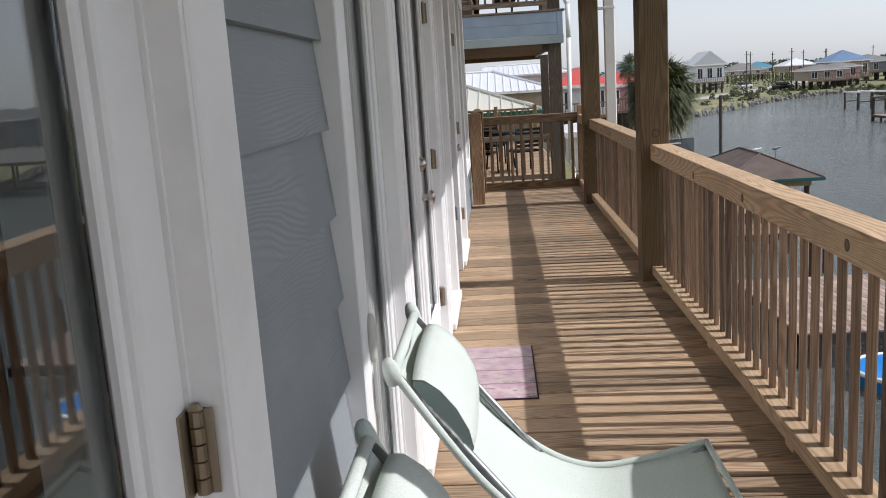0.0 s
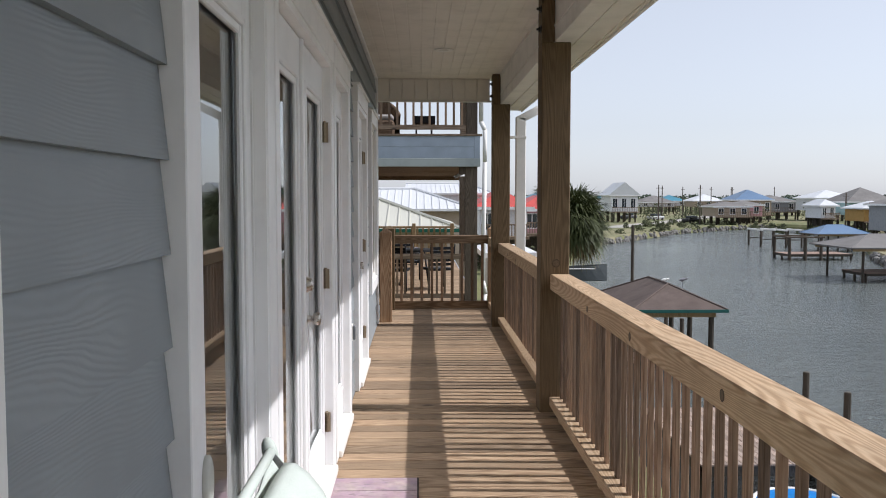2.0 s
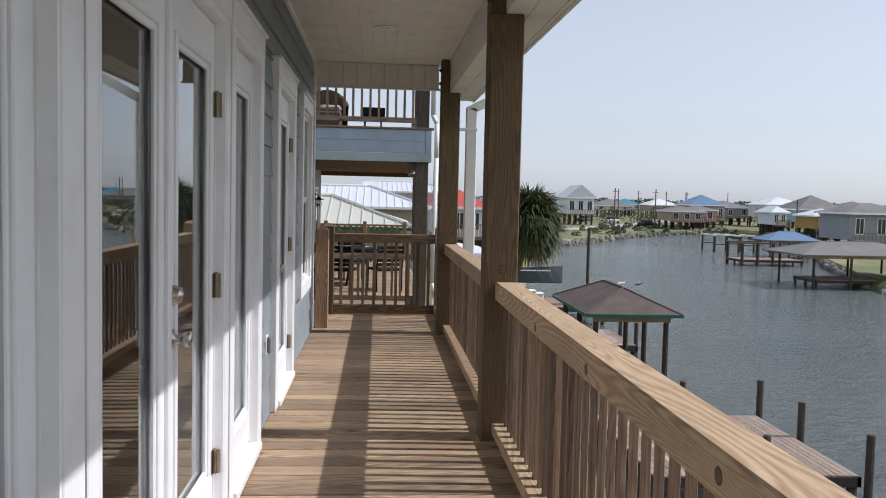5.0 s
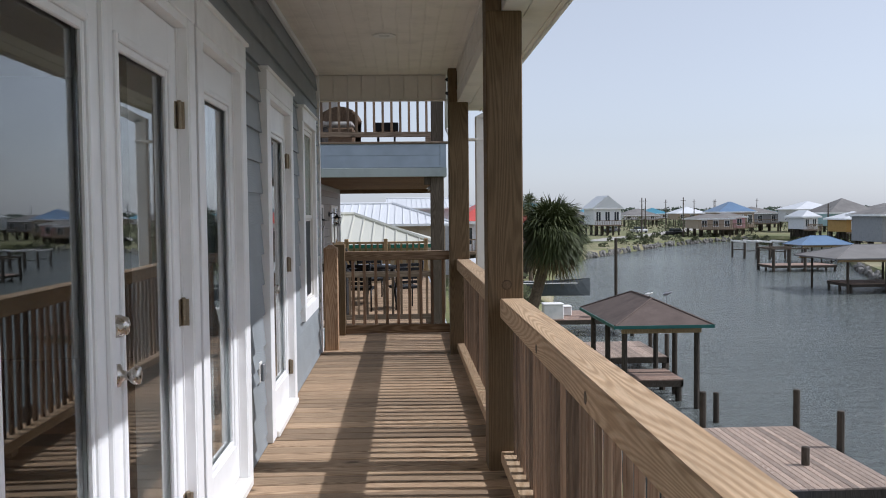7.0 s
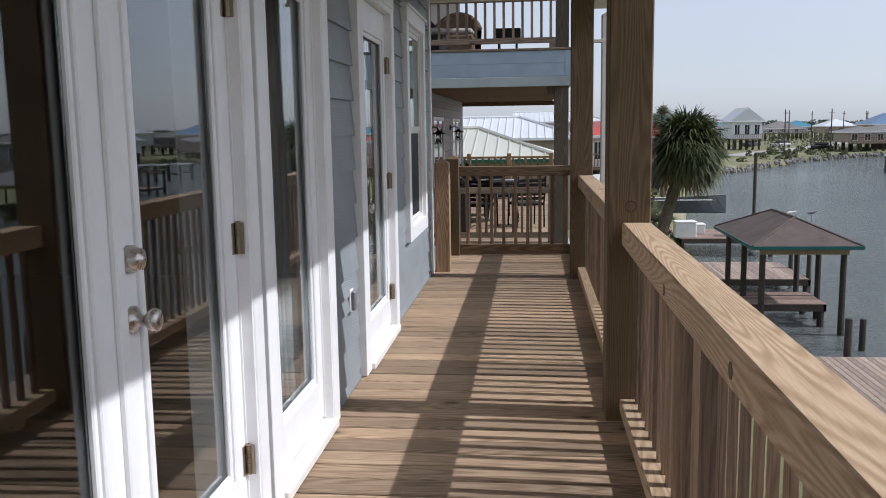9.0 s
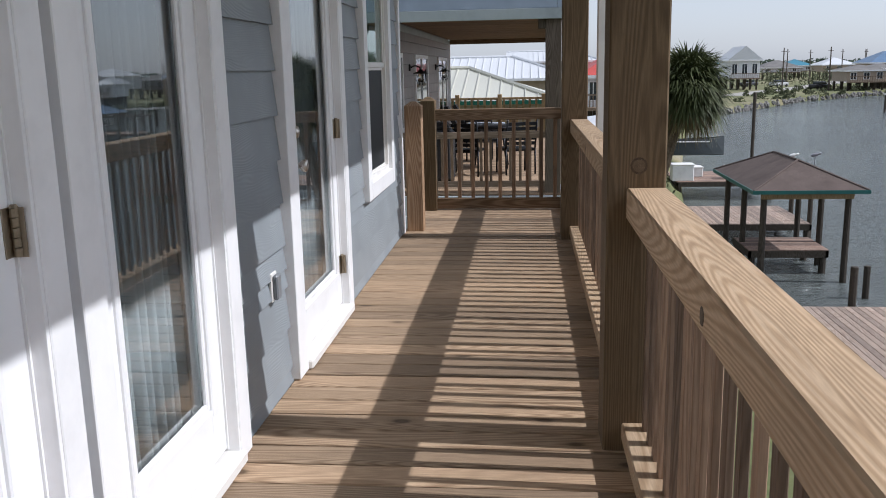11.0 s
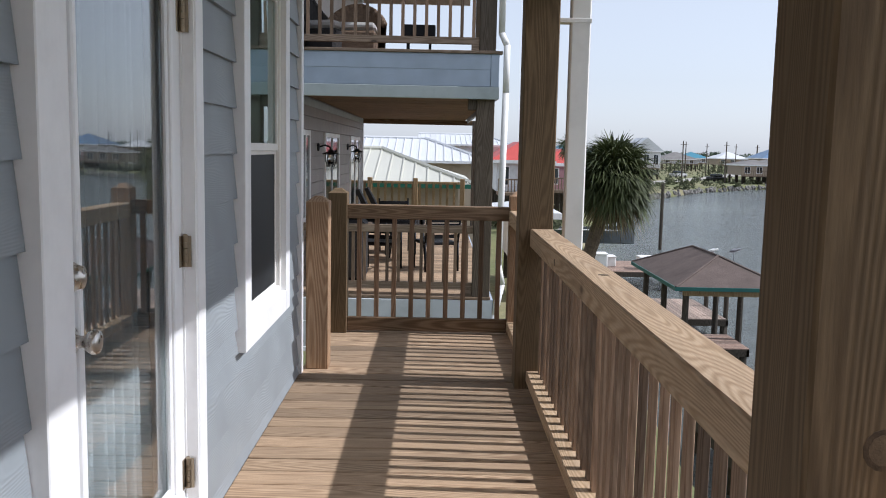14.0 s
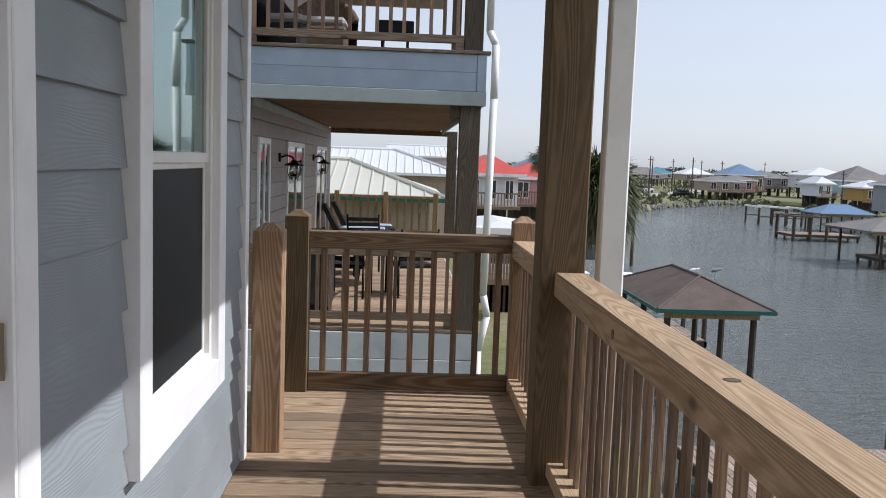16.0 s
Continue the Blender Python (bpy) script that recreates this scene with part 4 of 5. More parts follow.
for y, x in ((NY0 + 0.05, NX - 0.24), (NY1 - 0.25, 1.24)):
    part("column", B((x, x + 0.21, y, y + 0.2, NFL, 1.985, 0.006)), M_GREYPOST, nb)
    part("upper_column", B((x + 0.02, x + 0.21, y, y + 0.2, NUP, 5.2, 0.006)), M_GREYPOST, nb)
part("bracket", B((NX - 0.34, NX - 0.241, NY0 + 0.07, NY0 + 0.22, 1.80, 1.984, 0.006)), M_GREYPOST, nb)
part("porch_back", B((NW, 1.12, NY1 - 0.2, NY1 - 0.12, 4.55, 5.2, 0.0)), plain("porch_tan", (0.42, 0.34, 0.28), 0.7), nb, "tan porch valance")
part("upper_soffit", B((-7, NX + 0.25, NY0 - 0.4, NY1, 4.85, 4.95)), M_SOFFIT, nb)


def nb_rail(name, x0, x1, y, z0, ztop, n, label):
    r = thing(name, (0, 0, 0), label, "railing", "neighbouring railings")
    part("top_rail", B((x0, x1, y - 0.045, y + 0.045, ztop - 0.09, ztop, 0.004)), M_GREYRAIL, r)
    part("bottom_rail", B((x0, x1, y - 0.03, y + 0.03, z0 + 0.08, z0 + 0.16, 0.004)), M_GREYRAIL, r)
    part("foot", B((x0, x0 + 0.09, y - 0.03, y + 0.03, z0, z0 + 0.08, 0.004)), M_GREYRAIL, r)
    part("foot", B((x1 - 0.09, x1, y - 0.03, y + 0.03, z0, z0 + 0.08, 0.004)), M_GREYRAIL, r)
    for k in range(n):
        board("baluster", (0.038, 0.036, ztop - 0.09 - z0 - 0.16), M_BAL, r, (x0 + (k + 0.5) * (x1 - x0) / n, y, (ztop - 0.09 + z0 + 0.16) / 2), 0.002)


nb_rail("balcony_railing", -1.3, NX - 0.245, NY0 + 0.14, NFL, 0.43, 16, "grey-brown timber railing of the neighbour's lower deck")
nb_rail("balcony_railing", -1.3, NX - 0.225, NY0 + 0.10, 2.478, 3.25, 16, "grey-brown timber railing of the neighbour's upper balcony")

nsp = thing("downspout", (NX + 0.06, NY0 + 0.02, 0), "white downspout with bends beside the neighbouring balcony", "downspout")
bm = bmesh.new()
pipe(bm, [(-0.03, 0, 5.0), (-0.03, 0, 2.68), (0.03, -0.06, 2.54), (0.03, -0.06, 2.0), (0.0, -0.06, -0.02), (0.05, -0.02, -0.25), (-0.03, -0.02, -0.62), (-0.03, -0.02, -3.8)], 0.038, 8)
part("pipe", bm, M_VINYL, nsp, "", True)

# far tan railing of the neighbour's deck
fr = thing("deck_fence", (0, 0, 0), "tan timber railing at the far end of the neighbouring deck", "railing")
part("top_rail", B((-2.2, NX, 25.45, 25.55, 0.49, 0.55, 0.004)), M_TAN, fr)
part("bottom_rail", B((-2.2, NX, 25.47, 25.53, -0.30, -0.22, 0.004)), M_TAN, fr)
for k in range(20):
    board("picket", (0.06, 0.03, 0.71), M_TAN, fr, (-2.1 + k * 0.165, 25.5, 0.135), 0.003)
for x in (-1.15, -0.06, 1.06):
    board("fence_post", (0.11, 0.11, 1.05), M_TAN, fr, (x, 25.5, 0.105), 0.006)


def patio_chair(at, rz, mat, label, h=0.9):
    c = thing("patio_chair", at, label, "chair", "", rz=rz)
    part("seat", B((-0.25, 0.25, -0.24, 0.24, 0.38, 0.43, 0.015)), mat, c)
    for k in range(5):
        z = 0.48 + k * (h - 0.5) / 5
        part("back_slat", B((-0.25, 0.25, 0.22 + k * 0.02, 0.25 + k * 0.02, z, z + 0.055, 0.006)), mat, c)
    for sx in (-1, 1):
        bm = bmesh.new()
        pipe(bm, [(sx * 0.25, 0.25, 0.0), (sx * 0.25, 0.24, 0.42), (sx * 0.25, 0.34, h)], 0.016)
        part("back_leg", bm, mat, c, "", True)
        bm = bmesh.new()
        pipe(bm, [(sx * 0.25, -0.25, 0.0), (sx * 0.25, -0.23, 0.63), (sx * 0.25, 0.27, 0.63)], 0.016)
        part("arm", bm, mat, c, "", True)


M_BLACK = metal("black_powder_coat", (0.03, 0.03, 0.032), 0.45)
patio_chair((0.45, 17.4, NFL), 200, M_BLACK, "black metal patio chair with slatted back")
patio_chair((-0.35, 17.2, NFL), 170, M_BLACK, "black metal patio chair with slatted back")
patio_chair((-0.2, 19.3, NFL), 15, M_BLACK, "black metal patio chair with slatted back")
pt = thing("patio_table", (0.0, 18.3, NFL), "dark round patio table on the neighbour's deck", "table")
bm = bmesh.new()
lathe(bm, (0, 0, 0.70), (0, 0, 1), ((0, 0.50), (0.02, 0.52), (0.035, 0.50)), 24)
part("tabletop", bm, M_BLACK, pt, "", True)
for k in range(4):
    a = math.pi / 4 + k * math.pi / 2
    bm = bmesh.new()
    pipe(bm, [(0.42 * math.cos(a), 0.42 * math.sin(a), 0), (0.3 * math.cos(a), 0.3 * math.sin(a), 0.70)], 0.018)
    part("leg", bm, M_BLACK, pt, "", True)
gr = thing("gas_grill", (-0.75, 16.2, NFL), "covered dark grill standing on the neighbour's deck", "grill")
part("cover", B((-0.28, 0.28, -0.25, 0.25, 0.04, 0.82, 0.05), (-0.22, 0.22, -0.2, 0.2, 0.80, 0.93, 0.05)), M_WICKER, gr)
part("base", B((-0.26, 0.26, -0.23, 0.23, 0.0, 0.06, 0.01)), M_BLACK, gr)
for x, y in ((-0.62, 23.5), (-0.5, 24.4)):
    lg = thing("wicker_lounger", (x, y, NFL), "black wicker lounger with a pale cushion", "lounger", "wicker loungers", rz=90)
    part("base", B((-0.2, 0.2, -0.7, 0.3, 0.05, 0.35, 0.03)), M_WICKER, lg)
    bm = bmesh.new()
    vs = [bm.verts.new(p) for p in ((-0.2, 0.3, 0.3), (0.2, 0.3, 0.3), (0.16, 0.60, 0.86), (-0.16, 0.60, 0.86), (-0.2, 0.4, 0.26), (0.2, 0.4, 0.26), (0.16, 0.68, 0.83), (-0.16, 0.68, 0.83))]
    for f in ((0, 1, 2, 3), (7, 6, 5, 4), (0, 4, 5, 1), (1, 5, 6, 2), (2, 6, 7, 3), (3, 7, 4, 0)):
        bm.faces.new([vs[j] for j in f])
    part("backrest", bm, M_WICKER, lg)
    part("leg", B((-0.18, -0.14, -0.66, -0.62, 0, 0.05), (0.14, 0.18, -0.66, -0.62, 0, 0.05)), M_WICKER, lg)
    part("cushion", B((-0.16, 0.16, -0.6, 0.32, 0.35, 0.40, 0.02)), plain("blue_grey_cushion", (0.45, 0.5, 0.58), 0.9), lg, "pale blue-grey cushion")

# upper balcony: wicker armchair and a low black table
def wicker_armchair(at, rz, mat, label, tall=0.0):
    """A tub chair: curved woven shell rising to the back, woven seat block, loose cushion, rolled rim."""
    wc = thing("wicker_armchair", at, label, "armchair", "balcony armchairs", rz=rz)
    bm = bmesh.new()
    secs = 16
    inner, outer = [], []
    for k in range(secs + 1):
        a = math.pi * k / secs
        c, s = math.cos(a), math.sin(a)
        h = 0.42 + (0.26 + tall) * s ** 1.5
        outer.append((bm.verts.new((0.37 * c, 0.34 * s, 0.0)), bm.verts.new((0.39 * c, 0.38 * s, h))))
        inner.append((bm.verts.new((0.29 * c, 0.27 * s, 0.0)), bm.verts.new((0.31 * c, 0.30 * s, h))))
    rim = [(o[1].co + i[1].co) / 2 for o, i in zip(outer, inner)]
    for k in range(secs):
        for ring in (outer, inner):
            bm.faces.new((ring[k][0], ring[k + 1][0], ring[k + 1][1], ring[k][1]))
        bm.faces.new((outer[k][1], outer[k + 1][1], inner[k + 1][1], inner[k][1]))
    part("shell", bm, mat, wc)
    bm = bmesh.new()
    pipe(bm, rim, 0.045, 8)
    part("rim", bm, mat, wc, "rolled woven rim", True)
    part("seat", B((-0.28, 0.28, -0.35, 0.20, 0.0, 0.30, 0.03)), mat, wc)
    part("cushion", B((-0.27, 0.27, -0.33, 0.20, 0.30, 0.40, 0.035)), M_CUSHION, wc, "pale cushion")


M_CUSHION = plain("pale_cushion_cloth", (0.42, 0.40, 0.38), 0.9, 8.0, 0.15, 0.3, 0.003, 0.2, 200)
wicker_armchair((-0.62, 16.0, NUP), 0, M_BWICKER, "brown wicker armchair on the upper balcony")
wicker_armchair((-1.06, 15.85, NUP), 70, M_WICKER, "dark wicker armchair beside the house wall upstairs", 0.22)
bt = thing("low_table", (0.19, 15.7, NUP), "low black slatted table on the upper balcony", "table")
part("top", B((-0.20, 0.20, -0.2, 0.2, 0.22, 0.36, 0.01)), M_BLACK, bt)
for sx in (-0.15, 0.12):
    part("leg", B((sx, sx + 0.03, -0.17, -0.14, 0, 0.225)), M_BLACK, bt)
    part("leg", B((sx, sx + 0.03, 0.14, 0.17, 0, 0.225)), M_BLACK, bt)

# ---------------------------------------------------------------- waterfront: boathouse, docks, pilings
M_SHINGLE = plain("brown_shingle", (0.13, 0.10, 0.087), 0.9, 1.5, 0.25, 0.5, 0.02, 0.2, 30)
M_TEAL = painted("teal_edge_paint", (0.02, 0.12, 0.105), 0.5, None, 0.1)
M_PILE = wood("wet_piling", (0.035, 0.03, 0.022), (0.06, 0.05, 0.038), (0.09, 0.075, 0.06), "z", 0.8, vary=0.2, knots=False)
M_DOCK = wood("dock_board", (0.20, 0.14, 0.11), (0.33, 0.25, 0.20), (0.45, 0.37, 0.31), "y", 0.85, vary=0.35, knots=False, ring=30)
M_DOCKX = wood("dock_board_across", (0.16, 0.10, 0.08), (0.26, 0.18, 0.14), (0.36, 0.27, 0.22), "x", 0.85, vary=0.35, knots=False, ring=30)


def piling(x, y, top, r=0.085, label="dark round timber piling standing in the canal"):
    bm = bmesh.new()
    n = 10
    tube(bm, (0, 0, WATER - 0.4 - top), (0, 0, -0.03), r * 1.05, r, n)
    lathe(bm, (0, 0, -0.03), (0, 0, 1), ((0, r), (0.02, r * 0.96), (0.035, r * 0.7)), n)
    ob = single("piling", bm, M_PILE, label, "piling", "canal pilings")
    ob.location = (x, y, top)
    return ob


def dock(x0, x1, y0, y1, z, along="y", n_pile=3, label="weathered plank dock over the canal"):
    d = thing("dock", (0, 0, 0), label, "dock")
    part("frame", B((x0, x1, y0, y0 + 0.08, z - 0.25, z - 0.041), (x0, x1, y1 - 0.08, y1, z - 0.25, z - 0.041), (x0, x0 + 0.08, y0, y1, z - 0.25, z - 0.041), (x1 - 0.08, x1, y0, y1, z - 0.25, z - 0.041)), M_PILE, d)
    w = 0.15
    if along == "y":
        for k in range(int((x1 - x0) / w)):
            board("plank", (w - 0.012, y1 - y0, 0.04), M_DOCK, d, (x0 + (k + 0.5) * w, (y0 + y1) / 2, z - 0.02), 0.004)
    else:
        for k in range(int((y1 - y0) / w)):
            board("plank", (x1 - x0, w - 0.012, 0.04), M_DOCKX, d, ((x0 + x1) / 2, y0 + (k + 0.5) * w, z - 0.02), 0.004)
    for x in (x0 + 0.12, x1 - 0.12):
        for k in range(n_pile):
            bm = bmesh.new()
            y = y0 + 0.15 + k * (y1 - y0 - 0.3) / max(1, n_pile - 1)
            tube(bm, (x, y, WATER - 0.4), (x, y, z - 0.05), 0.11, 0.11, 8)
            part("pile", bm, M_PILE, d)
    return d


def boathouse(x0, x1, y0, y1, eave, peak, roof, edge, label, posts):
    h = thing("boathouse", (0, 0, 0), label, "boathouse")
    mx, my = (x0 + x1) / 2, (y0 + y1) / 2
    run = min(x1 - x0, y1 - y0) / 2 * 0.9
    if (y1 - y0) > (x1 - x0):
        r0, r1 = (mx, y0 + run, peak), (mx, y1 - run, peak)
    else:
        r0, r1 = (x0 + run, my, peak), (x1 - run, my, peak)
    bm = bmesh.new()
    c = [bm.verts.new(p) for p in ((x0, y0, eave), (x1, y0, eave), (x1, y1, eave), (x0, y1, eave))]
    a, b = bm.verts.new(r0), bm.verts.new(r1)
    if (y1 - y0) > (x1 - x0):
        fs = ((c[0], c[1], a), (c[1], c[2], b, a), (c[2], c[3], b), (c[3], c[0], a, b))
    else:
        fs = ((c[0], c[1], b, a), (c[1], c[2], b), (c[2], c[3], a, b), (c[3], c[0], a))
    for f in fs:
        bm.faces.new(f)
    bm.faces.new(c[::-1])
    part("roof", bm, roof, h)
    bm = bmesh.new()
    for p, q in ((r0, r1), (r0, (x0, y0, eave)), (r0, (x1, y0, eave) if (y1 - y0) > (x1 - x0) else (x0, y1, eave)), (r1, (x1, y1, eave)), (r1, (x0, y1, eave) if (y1 - y0) > (x1 - x0) else (x1, y0, eave))):
        tube(bm, p, q, 0.04, 0.04, 6)
    part("hip_cap", bm, roof, h)
    part("fascia", B(*[(x0 - 0.03, x1 + 0.03, y0 - 0.03, y0, eave - 0.10, eave + 0.005), (x0 - 0.03, x1 + 0.03, y1, y1 + 0.03, eave - 0.10, eave + 0.005), (x0 - 0.03, x0, y0, y1, eave - 0.10, eave + 0.005), (x1, x1 + 0.03, y0, y1, eave - 0.10, eave + 0.005)]), edge, h)
    for yb in (y0 + 0.25, y1 - 0.4):
        part("beam", B((x0 + 0.3, x1 - 0.3, yb, yb + 0.15, eave - 0.28, eave - 0.101)), M_TAN, h)
    for (x, y) in posts:
        bm = bmesh.new()
        tube(bm, (x, y, WATER - 0.4), (x, y, eave - 0.15), 0.10, 0.09, 8)
        part("post", bm, M_PILE, h)
    return h


bx0, bx1, by0, by1 = 7.0, 10.13, 27.9, 33.2
boathouse(bx0, bx1, by0, by1, -2.26, -1.55, M_SHINGLE, M_TEAL, "open boathouse with a brown shingled hip roof and teal edge", [(x, y) for x in (bx0 + 0.4, bx1 - 0.4) for y in (by0 + 0.4, (by0 + by1) / 2, by1 - 0.4)])
dock(bx0 + 0.3, bx1 - 0.5, 29.3, 31.4, -4.25, "x", 2, "reddish plank platform under the boathouse")
dock(6.2, 10.6, 34.0, 38.0, -4.3, "y", 2, "weathered plank dock behind the boathouse")
dock(6.0, 10.4, 17.9, 22.8, -4.2, "y", 3, "weathered plank dock beside the house")
for x, y, top in ((9.7, 26.5, -4.1), (10.5, 22.95, -3.29), (10.55, 20.8, -3.35), (10.5, 17.8, -3.31), (9.1, 19.5, -3.8), (8.05, 22.95, -3.3), (10.6, 36.5, -3.6), (10.7, 34.6, -3.5), (6.3, 33.4, -3.7)):
    piling(x, y, top)
for x, y, c in ((8.8, 30.6, (0.75, 0.75, 0.72)), (9.5, 30.7, (0.25, 0.25, 0.27))):
    g = thing("gull", (x, y, -1.66), "small gull ornament perched on the shingled roof", "bird figure")
    bm = bmesh.new()
    lathe(bm, (-0.14, 0, 0.08), (1, 0, 0.25), ((0, 0.01), (0.08, 0.05), (0.18, 0.055), (0.26, 0.025), (0.30, 0.035), (0.34, 0.01)), 8)
    tube(bm, (0, 0, -0.3), (0, 0, 0.1), 0.012, 0.012, 5)
    part("body", bm, plain("gull_grey", c, 0.8), g, "", True)

# blue above-ground pool by the dock
M_BLUE = plain("blue_pool_liner", (0.02, 0.22, 0.62), 0.35, 3, 0.15, 0.05, 0.005, 0.5)
pool = thing("swim_float", (7.75, 16.9, WATER - 0.05), "round blue swim float with a white rim beside the dock", "float")
bm = bmesh.new()
lathe(bm, (0, 0, 0), (0, 0, 1), ((0, 0.9), (0.30, 0.95), (0.36, 0.90)), 30)
part("body", bm, M_BLUE, pool)
bm = bmesh.new()
ring = [(0.95 * math.cos(2 * math.pi * k / 30), 0.95 * math.sin(2 * math.pi * k / 30), 0.34) for k in range(31)]
for p, q in zip(ring, ring[1:]):
    tube(bm, p, q, 0.05, 0.05, 8, False)
bmesh.ops.remove_doubles(bm, verts=bm.verts, dist=0.02)
part("rim", bm, M_VINYL, pool, "white rim", True)

# ---------------------------------------------------------------- left bank: palm, lifts, boat
M_FROND = plain("palm_frond", (0.068, 0.082, 0.028), 0.6, 2.0, 0.4, 0.2, 0.01, 0.3, 20)
M_FROND_DRY = plain("dry_frond", (0.24, 0.185, 0.095), 0.8, 2.0, 0.3)
M_TRUNK = plain("palm_trunk", (0.15, 0.115, 0.08), 0.9, 6.0, 0.35, 0.8, 0.05, 0.2, 14)


def palm(base, top, r, n, seed, label, trunk_r=0.17):
    """Fan palm: ringed leaning trunk and a dense head of drooping, split fans."""
    g = random.Random(seed)
    p = thing("palm_tree", base, label, "palm tree")
    rel = Vector(top) - Vector(base)
    bm = bmesh.new()
    k = 16
    pts = [Vector((rel.x * (i / k) ** 1.3, rel.y * (i / k) ** 1.3, rel.z * i / k)) for i in range(k + 1)]
    for i, (a, b) in enumerate(zip(pts, pts[1:])):
        tube(bm, a, b, trunk_r * (1.15 - 0.3 * i / k), trunk_r * (1.05 - 0.3 * i / k), 9, False)
    part("trunk", bm, M_TRUNK, p)
    for mat, name, count, low, high in ((M_FROND, "crown", n, -0.95, 1.4), (M_FROND_DRY, "dry_skirt", n // 6, -1.35, -0.6)):
        bm = bmesh.new()
        for _ in range(count):
            az, el = g.uniform(0, 2 * math.pi), g.uniform(low, high)
            d = Vector((math.cos(az) * math.cos(el), math.sin(az) * math.cos(el), math.sin(el)))
            side = d.cross(Vector((0, 0, 1))).normalized()
            upv = side.cross(d)
            stem = rel + d * r * g.uniform(0.25, 0.6)
            tube(bm, rel, stem, 0.018, 0.012, 3, False)
            blades = 13
            for q in range(blades):
                a = (q / (blades - 1) - 0.5) * 2.5 + g.uniform(-0.05, 0.05)
                ln = r * g.uniform(0.4, 0.85) * (0.75 + 0.25 * math.cos(a))
                v = (d * math.cos(a) + side * math.sin(a)).normalized()
                w = v.cross(upv).normalized() * 0.02
                m1 = stem + v * ln * 0.55 + upv * 0.02
                tip = stem + v * ln - Vector((0, 0, ln * g.uniform(0.1, 0.5))) + side * g.uniform(-0.03, 0.03)
                vs = [bm.verts.new(x) for x in (stem, m1 - w, tip, m1 + w)]
                bm.faces.new(vs)
        part(name, bm, mat, p)
    return p


palm((3.3, 24.3, LAND), (4.45, 24.4, 0.72), 1.0, 460, 3, "cabbage palm with a dense drooping green head on the bank")
palm((9.4, 62, LAND), (9.2, 62, 1.7), 1.0, 60, 7, "slender palm beside the red-roofed house", 0.14)


def lift(x0, x1, y0, y1, top, label, canopy=None):
    l = thing("boat_lift", (0, 0, 0), label, "boat lift")
    for x in (x0, x1):
        for y in (y0, y1):
            bm = bmesh.new()
            tube(bm, (x, y, WATER - 0.4), (x, y, top), 0.14, 0.13, 8)
            part("post", bm, M_PILE, l)
    for x in (x0, x1):
        part("top_beam", B((x - 0.15, x + 0.15, y0 - 0.3, y1 + 0.3, top, top + 0.2, 0.02)), M_VINYL, l)
    for y in (y0, y1):
        part("cradle", B((x0, x1, y - 0.08, y + 0.08, WATER + 0.9, WATER + 1.02, 0.01)), M_GREYPOST, l)


piling(15.3, 61.3, -0.62, 0.11, "tall thin dark piling with a lamp bracket")
lift(43.6, 45.3, 109, 113, -2.95, "boat lift with white beams by the far bank")
lift(46.0, 48.0, 107, 111, -2.95, "boat lift with white beams by the far bank")
dock(37.0, 43.5, 85.3, 89.2, -4.35, "x", 3, "low dock with a plank frame by the far bank")
for x, y in ((37.1, 85.4), (38.7, 85.4), (40.3, 85.4), (37.1, 89.1), (40.3, 89.1)):
    piling(x, y, -2.72, 0.15)
part("top_frame", B((36.9, 40.6, 85.25, 85.55, -2.75, -2.6), (36.9, 40.6, 88.95, 89.25, -2.75, -2.6), (36.9, 37.1, 85.55, 88.95, -2.75, -2.6)), M_GREYPOST, thing("pergola", (0, 0, 0), "grey timber frame above the far dock", "pergola"))
M_BLUEROOF = plain("blue_metal_roof", (0.13, 0.21, 0.33), 0.4, 0.5, 0.12)
M_GREYROOF = plain("grey_shingle", (0.19, 0.18, 0.17), 0.9, 0.6, 0.2)
boathouse(45.8, 52.2, 98, 103, -2.9, -1.9, M_BLUEROOF, M_GREYROOF, "white boathouse with a blue metal hip roof", [(46.1 + 1.15 * k, 98.4) for k in range(6)] + [(46.1, 102), (51.9, 102)])
single("storage_wall", B((47.4, 51.6, 99.6, 102.4, -4.4, -2.95, 0.02)), M_VINYL, "white wall under the blue boathouse roof", "wall")
boathouse(31.8, 42.6, 62.6, 69.4, -2.36, -1.48, M_GREYROOF, M_GREYROOF, "open boathouse with a broad grey shingled roof", [(33.0 + 2.9 * k, y) for k in range(4) for y in (63.2, 68.8)])
dock(33.4, 42.4, 63.6, 67.2, -4.3, "x", 3, "dark plank dock under the grey boathouse")
dock(7.6, 12.0, 44, 48, -4.1, "x", 2, "plank landing with boats on the near bank")
hull = thing("moored_boat", (9.5, 55, -4.0), "dark grey open boat on a lift near the bank", "boat")
bm = bmesh.new()
rows = []
for i in range(9):
    t = i / 8
    w = 0.95 * (1 - t ** 3)
    rows.append([bm.verts.new((-2.6 + 5.2 * t, s * w * f, z + 0.25 * t * t * (z > 0.3))) for s, f, z in ((-1, 1.0, 0.85), (-1, 0.75, 0.1), (0, 0, 0.0), (1, 0.75, 0.1), (1, 1.0, 0.85))])
for a, b in zip(rows, rows[1:]):
    for j in range(4):
        bm.faces.new((a[j], a[j + 1], b[j + 1], b[j]))
part("hull", bm, painted("dark_grey_hull", (0.075, 0.085, 0.09), 0.45), hull)
part("gunwale", B((-2.6, 1.6, -0.97, -0.88, 0.84, 0.9, 0.01), (-2.6, 1.6, 0.88, 0.97, 0.84, 0.9, 0.01)), M_VINYL, hull)
